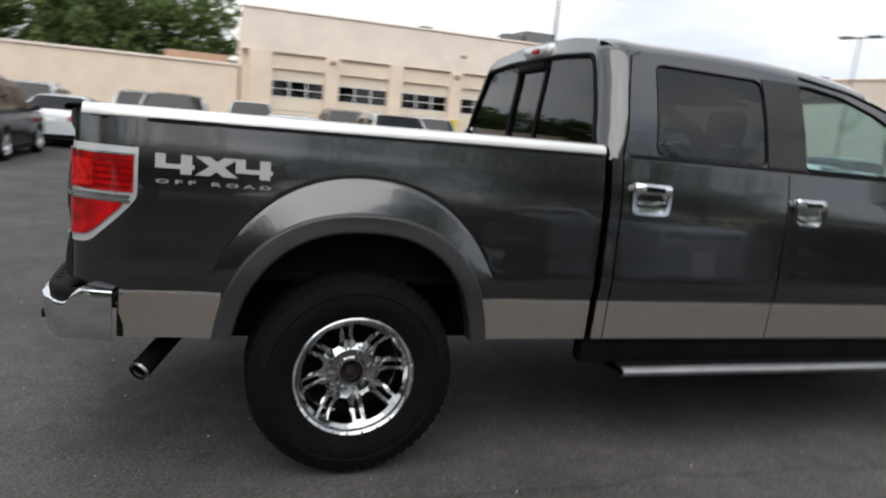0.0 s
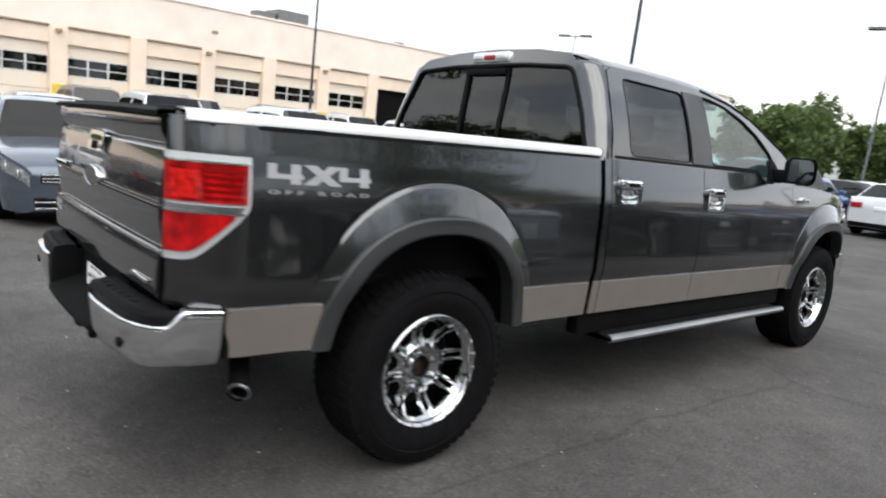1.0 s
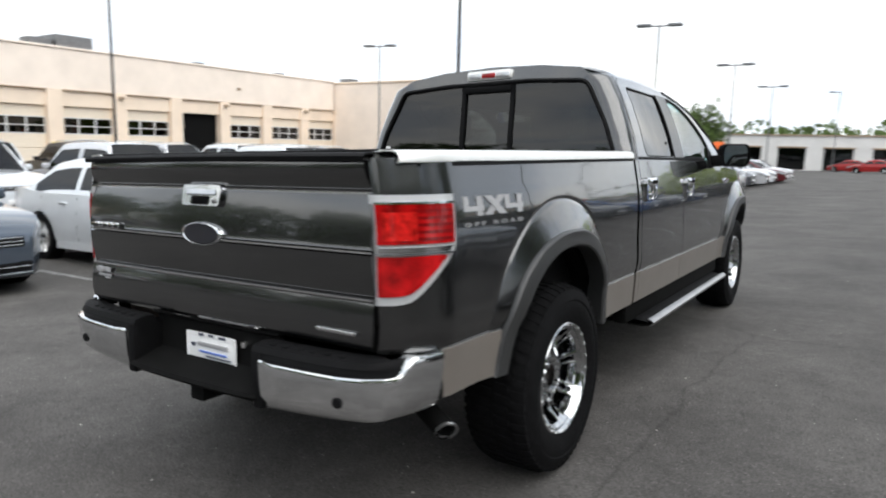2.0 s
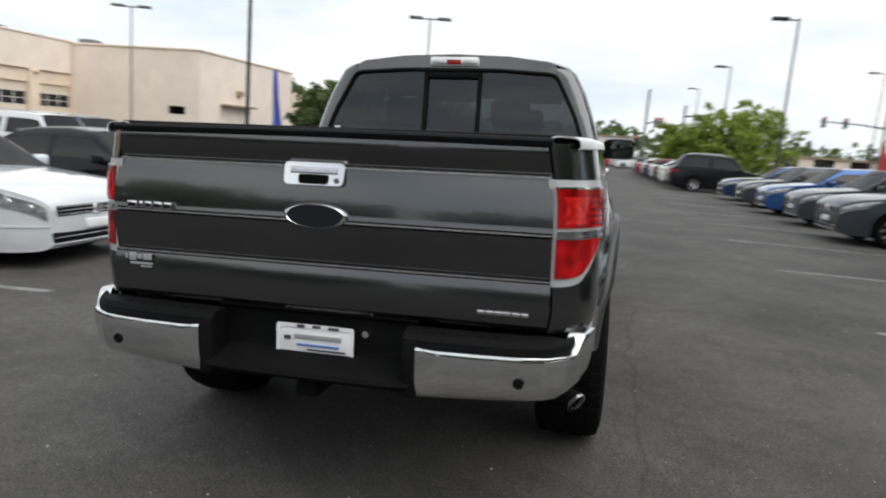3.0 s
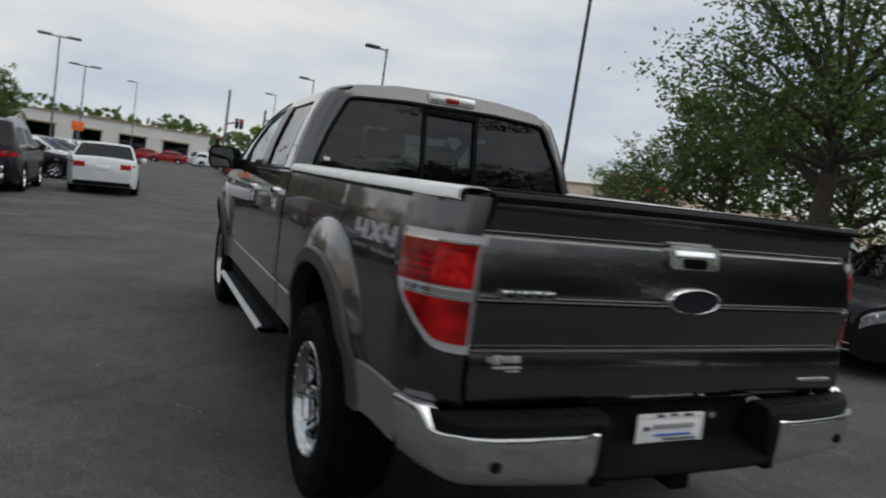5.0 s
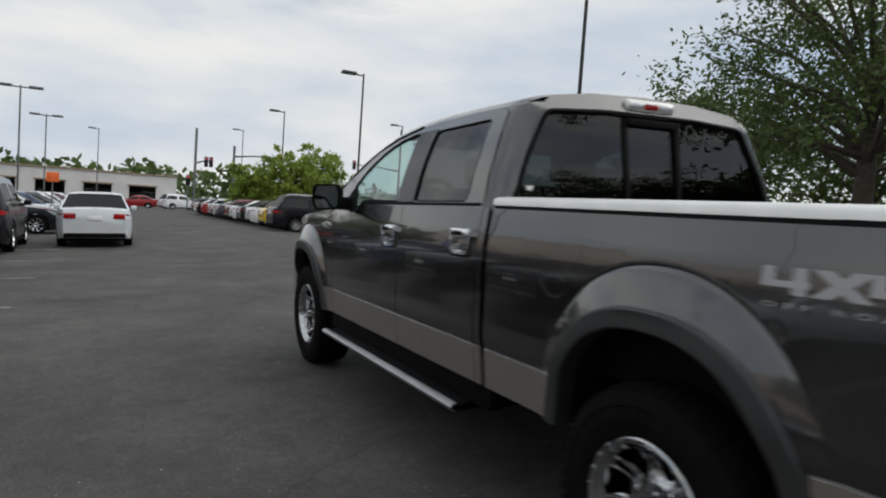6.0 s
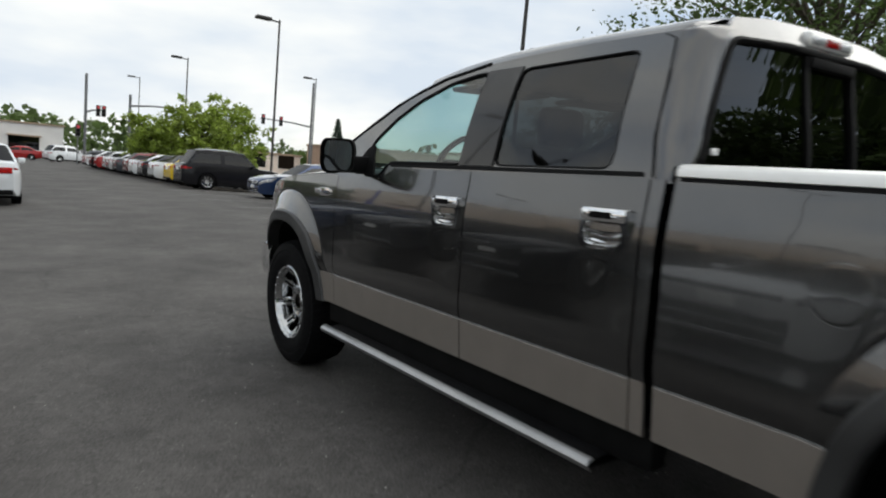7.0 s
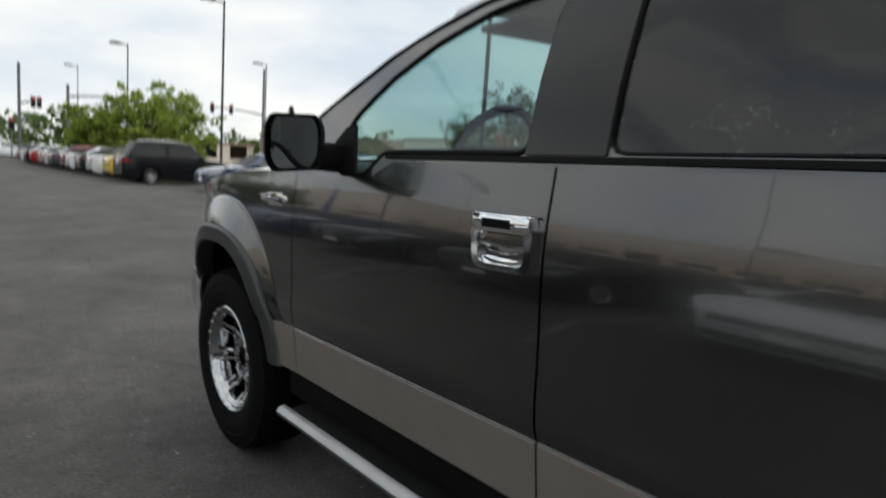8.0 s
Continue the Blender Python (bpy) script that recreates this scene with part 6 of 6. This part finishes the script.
lamp(-9.75, 16.94, 9.5, 2, "pole", 20)
lamp(9.59, 15.28, 9.8, 1, "pole", 0)
lamp(-26.85, 15.39, 10.5, 2, "pole", 15)
lamp(-29.76, 37.56, 8.35, 2, "galv", 15)
lamp(-9.53, 37.6, 8.35, 2, "galv", 10)
lamp(9.89, 34.9, 8.55, 1, "pole", 0)
lamp(10.78, 57.0, 8.9, 1, "pole", 0)
lamp(11.8, 82.0, 9.4, 1, "galv", 0)
lamp(23.4, 60.9, 9.5, 1, "galv", 0)
lamp(-7.58, 49.6, 7.4, 2, "galv", 0)
lamp(-7.27, 65.6, 7.2, 2, "galv", 0)
lamp(-3.6, 92.3, 8.6, 1, "galv", 30)


def signal(x, y, top, arm, reach, heads):
    """A traffic signal: pole, mast arm and heads near the arm's end."""
    s = new("traffic_signal")
    part("pole", data_of(*tube([(x, y, rise(x, y)), (x, y, top)], 0.14, 10)), "galv", s)
    part("mast_arm", data_of(*tube([(x, y, arm - 0.25), (x + reach * 0.4, y, arm), (x + reach, y, arm + 0.1)], [0.11, 0.09, 0.06], 8)), "galv", s)
    for d in heads:
        u = x + d
        hd = part("signal_head", box(u - 0.20, u + 0.20, y - 0.22, y - 0.02, arm - 0.55, arm + 0.55, 0.05), "pole", s)
        for i, mt in enumerate(("signred", "black", "black")):
            part("lens", lathe([(0.0, -0.02), (0.12, -0.015), (0.13, 0.0)], 14), mt, hd, at=pose(u, y - 0.22, arm + 0.34 - 0.34 * i, 0, 0, 90))
    return tagged(s, "grey traffic signal with a mast arm", "traffic signal", "traffic signals")


signal(5.9, 76.0, 8.4, 4.9, 1.6, (1.1, 1.6))
signal(9.9, 76.0, 6.9, 6.0, 5.4, (5.0,))
signal(29.7, 76.0, 11.0, 6.1, -6.2, (-3.8, -5.9))


def kerb_signal(x, y, z):
    s = new("kerb_signal")
    part("pole", data_of(*tube([(x, y, rise(x, y)), (x, y, z + 0.5)], 0.06, 8)), "galv", s)
    hd = part("signal_head", box(x - 0.22, x + 0.22, y - 0.25, y - 0.05, z - 0.55, z + 0.55, 0.05), "pole", s)
    for i, mt in enumerate(("signred", "black", "black")):
        part("lens", lathe([(0.0, -0.02), (0.14, -0.015), (0.15, 0.0)], 14), mt, hd, at=pose(x, y - 0.25, z + 0.34 - 0.34 * i, 0, 0, 90))
    tagged(s, "low traffic signal with a red lens on a short post", "traffic signal", "traffic signals")


kerb_signal(4.85, 72.0, 2.7)


def banner(x, y, H, mat, label):
    b = new("banner_flag"); tagged(b, label, "banner", "banner flags")
    part("staff", data_of(*tube([(x, y, rise(x, y)), (x, y, H), (x + 0.3, y, H + 0.25)], 0.03, 6)), "galv", b)
    rows = [[(x + 0.04 + (0.12 + 0.42 * (1 - k / 10) ** 0.8) * j / 4, y + 0.08 * math.sin(2.1 * j / 4 + k * 0.5), 1.0 + (H - 0.9) * k / 10) for j in range(5)] for k in range(11)]
    part("cloth", grid(rows), mat, b, thick=0.01)


banner(-16.6, 32.0, 4.2, "blue", "blue feather banner flag on a staff")
banner(19.85, 49.2, 3.4, "signred", "red feather banner flag on a staff")


# ---- trees ----
def tree(x, y, H, spread, base, leaves, leaf, mat, seed, label, lean=0.0, clumps=26, name="tree", reach=0.62):
    rnd = random.Random(seed)
    t = new(name); t.matrix_basis = pose(x, y, rise(x, y))
    tagged(t, label, "tree", "trees on the lot")
    pieces, tips = [], []
    r0 = 0.028 * H * 0.75 + 0.04
    fork = base + 0.12 * H
    pieces.append(tube([(0, 0, 0), (0.04 * lean, 0.02, base * 0.5), (0.1 * lean, 0, fork), (0.15 * lean, 0.05, H * 0.62)], [r0 * 1.25, r0, r0 * 0.8, r0 * 0.3], 8))
    for k in range(clumps):
        a = 2 * math.pi * (k * 0.382 + rnd.random() * 0.08)
        u = (k + 0.5) / clumps
        rr = spread * math.sqrt(min(1, 1.25 * math.sin(math.pi * (0.12 + 0.80 * u)))) * rnd.uniform(0.55, 1.0)
        tip = Vector((rr * math.cos(a), rr * math.sin(a), base + 0.12 * H + (H - base - 0.16 * H) * u * rnd.uniform(0.92, 1.05)))
        st = Vector((0.1 * lean, 0, fork * rnd.uniform(0.75, 1.1) + (H * reach - fork) * u * 0.8))
        mid = st.lerp(tip, 0.5) + Vector((rnd.uniform(-.2, .2), rnd.uniform(-.2, .2), 0.12 * rr))
        pieces.append(tube([st, mid, tip], [r0 * 0.42 * (1 - 0.5 * u), r0 * 0.22, r0 * 0.06], 5))
        tips += [(tip, 1.0), (mid.lerp(tip, 0.5), 0.75), (mid, 0.45)]
        for q in range(2):
            e = mid.lerp(tip, rnd.uniform(0.2, 0.8)) + Vector((rnd.uniform(-1, 1), rnd.uniform(-1, 1), rnd.uniform(-0.4, 0.7))) * spread * 0.22
            pieces.append(tube([mid, e], [r0 * 0.14, r0 * 0.04], 4))
            tips.append((e, 0.8))
    v, f = joined(*pieces)
    part("trunk", data_of(v, f, 50), "bark", t, "brown trunk with spreading limbs")
    vs, fs = [], []
    tot = sum(w for _, w in tips)
    for p, w in tips:
        n = int(leaves * w / tot)
        R = spread * 0.27
        sub = [p + Vector((rnd.gauss(0, 1), rnd.gauss(0, 1), rnd.gauss(0, 0.7))) * R * 0.55 for _ in range(5)]
        for _ in range(n):
            c = rnd.choice(sub) + Vector((rnd.gauss(0, 1), rnd.gauss(0, 1), rnd.gauss(0, 0.8))) * R * 0.21
            d = Vector((rnd.gauss(0, 1), rnd.gauss(0, 1), rnd.gauss(-0.2, 0.7))).normalized()
            s2 = d.cross(Vector((rnd.gauss(0, 1), rnd.gauss(0, 1), rnd.gauss(0, 1)))).normalized()
            l = leaf * rnd.uniform(0.6, 1.3)
            o = len(vs)
            vs += [c - d * l, c + s2 * l * 0.45 + d * l * 0.1, c + d * l, c - s2 * l * 0.45 + d * l * 0.1]
            fs.append((o, o + 1, o + 2, o + 3))
    me = bpy.data.meshes.new("crown"); me.from_pydata([tuple(q) for q in vs], [], fs)
    part("crown", me, mat, t, "uneven leafy crown with gaps")
    return t


tree(10.6, 7.5, 8.3, 3.7, 1.6, 20000, 0.068, "leaf", 3, "leafy green tree with dark spreading limbs beside the parked cars", 1, 34)
tree(16.6, 15.6, 6.8, 2.8, 1.4, 9000, 0.11, "leaf", 5, "smaller leafy green tree behind the parked cars")
tree(16.5, 3.0, 8.0, 3.6, 0.9, 7000, 0.11, "leaf", 8, "leafy green tree behind the parked cars", 1)
tree(12.5, -12.0, 7.0, 3.4, 1.4, 11000, 0.10, "leaf", 15, "leafy green tree behind the truck, mirrored in its rear window", 1)
tree(8.0, -14.5, 6.8, 3.2, 1.3, 10000, 0.10, "leaf", 16, "leafy green tree behind the truck, mirrored in its rear window", 0)
tree(14.0, -4.6, 4.3, 2.8, 0.9, 9000, 0.10, "leaf", 17, "low leafy green tree behind the truck, mirrored in its rear window", 0)
tree(14.4, 9.5, 5.2, 2.8, 0.8, 4500, 0.10, "leaf", 11, "low dense green tree behind the parked cars", 1)
tree(29.7, 33.9, 7.2, 2.9, 1.6, 5000, 0.13, "leaf", 12, "leafy green tree behind the parked cars")
tree(47.3, 60.0, 7.6, 3.6, 1.6, 5500, 0.14, "leaf", 13, "small leafy green tree behind the parked cars")
BT = [(15.5, -6.0, 7.5, 3.4), (16.5, -11.0, 7.0, 3.4), (13.8, -1.8, 6.2, 2.8), (19.5, -3.5, 7.0, 3.4), (21, -8.5, 6.6, 3.2), (17.5, -13.5, 5.6, 3), (12, -18.5, 3.8, 3), (-21, -16, 6.6, 3.6), (-11.5, -23, 4.3, 3), (2, -24, 4.1, 3), (9, -23, 4.3, 3.2), (5.5, -21, 4.1, 3.2), (-1.5, -22, 3.7, 3), (-8, -21, 4.1, 3), (-15, -19.5, 6.0, 3.4)]
for i, (x, y, H, sp) in enumerate(BT):
    tree(x, y, H, sp, 0.5, 7000, 0.18, "leaf3", 80 + i, "leafy green tree along the lot edge", 0, 20)
for i, (x, y, H, sp) in enumerate([(9.4, 46.6, 5.2, 2.2), (11.8, 48.7, 5.8, 2.3), (7.2, 50.1, 4.2, 1.9)]):
    tree(x, y, H, sp, 0.5, 6500, 0.15, "leaf2", 20 + i, "bright green bushy young tree at the lot edge", 0, 18)
FT = [(-16.7, 42, 5.4, 3.0), (-12.4, 47.3, 5.0, 2.5), (-22, 60, 7.5, 3.6), (-34, 66, 8, 4), (-30, 78, 8, 4.2), (-18, 82, 7.5, 4), (-45, 90, 9, 4.5)]
for i, (x, y, H, sp) in enumerate(FT):
    tree(x, y, H, sp, 0.7, 9000, 0.20, "leaf3", 40 + i, "full green tree beyond the parked cars", 0, 20)
WT = [(-55, -10, 10.5, 4.5), (-58, -3, 11, 5), (-56, -18, 10, 5), (-66, -12, 12, 5.5), (-58, -27, 11, 5)]
for i, (x, y, H, sp) in enumerate(WT):
    tree(x, y, H, sp, 1.2, 7500, 0.30, "leaf3", 60 + i, "dense green tree behind the low beige wing", 0, 24)


def conifer(x, y, H, seed):
    rnd = random.Random(seed)
    t = new("conifer"); t.matrix_basis = pose(x, y, rise(x, y))
    part("trunk", data_of(*tube([(0, 0, 0), (0, 0, H)], [0.14, 0.02], 7)), "bark", t)
    vs, fs = [], []
    for k in range(2200):
        u = rnd.random() ** 1.3
        z = 0.4 + (H - 0.4) * u
        R = (1 - u) * H * 0.26 + 0.05
        a = rnd.uniform(0, 6.283)
        r = R * math.sqrt(rnd.random())
        c = Vector((r * math.cos(a), r * math.sin(a), z - 0.25 * r))
        d = Vector((math.cos(a), math.sin(a), -0.3 + rnd.gauss(0, 0.3))).normalized()
        s2 = d.cross(Vector((rnd.gauss(0, 1), rnd.gauss(0, 1), 1))).normalized()
        o = len(vs); l = rnd.uniform(0.12, 0.26)
        vs += [c - d * l, c + s2 * l * 0.3, c + d * l, c - s2 * l * 0.3]
        fs.append((o, o + 1, o + 2, o + 3))
    me = bpy.data.meshes.new("crown"); me.from_pydata([tuple(q) for q in vs], [], fs)
    part("crown", me, "pine", t, "dark green needles")
    tagged(t, "dark green conical conifer", "tree", "trees on the lot")


conifer(25.3, 59.5, 6.3, 4)


def far_woods():
    """A band of far tree crowns round the horizon."""
    rnd = random.Random(77)
    vs, fs = [], []
    for k in range(420):
        a = radians(rnd.uniform(-75, 75)) if k % 6 else radians(rnd.uniform(75, 285))
        d = rnd.uniform(120, 210)
        cx, cy = d * math.sin(a), d * math.cos(a) * 1.0 + 10
        hh, rr = rnd.uniform(4.0, 8.0), rnd.uniform(3, 6)
        for _ in range(46):
            th, ph = rnd.uniform(0, 6.283), rnd.uniform(0, 1)
            c = Vector((cx + rr * math.cos(th) * math.sqrt(1 - ph * ph * 0.9), cy + rr * math.sin(th) * 0.6, 0.4 + (hh - 0.6) * ph))
            e1 = Vector((rnd.gauss(0, 1), rnd.gauss(0, 1), rnd.gauss(0, 1))).normalized(); e2 = e1.cross(Vector((rnd.gauss(0, 1), rnd.gauss(0, 1), rnd.gauss(0, 1)))).normalized()
            l = rnd.uniform(0.5, 1.1); o = len(vs)
            vs += [c - e1 * l, c + e2 * l * 0.7, c + e1 * l, c - e2 * l * 0.7]; fs.append((o, o + 1, o + 2, o + 3))
    me = bpy.data.meshes.new("far_woods"); me.from_pydata([tuple(q) for q in vs], [], fs)
    ob = part("far_woods", me, "leaf3")
    tagged(ob, "distant band of green trees along the horizon", "trees", kind="stuff")


far_woods()


# ---- real thickness for the sheet parts ----
def solid_sheets():
    dg = bpy.context.evaluated_depsgraph_get()
    dg.update()
    done = {}
    for ob in [o for o in scene.objects if o.type == "MESH" and "thickness" in o.modifiers]:
        key = (ob.data.name, round(ob.modifiers["thickness"].thickness, 5))
        if key not in done:
            me = bpy.data.meshes.new_from_object(ob.evaluated_get(dg))
            me.shade_smooth(); me.set_sharp_from_angle(angle=radians(40))
            done[key] = me
    for ob in [o for o in scene.objects if o.type == "MESH" and "thickness" in o.modifiers]:
        key = (ob.data.name, round(ob.modifiers["thickness"].thickness, 5))
        ob.modifiers.remove(ob.modifiers["thickness"])
        ob.data = done[key]


solid_sheets()
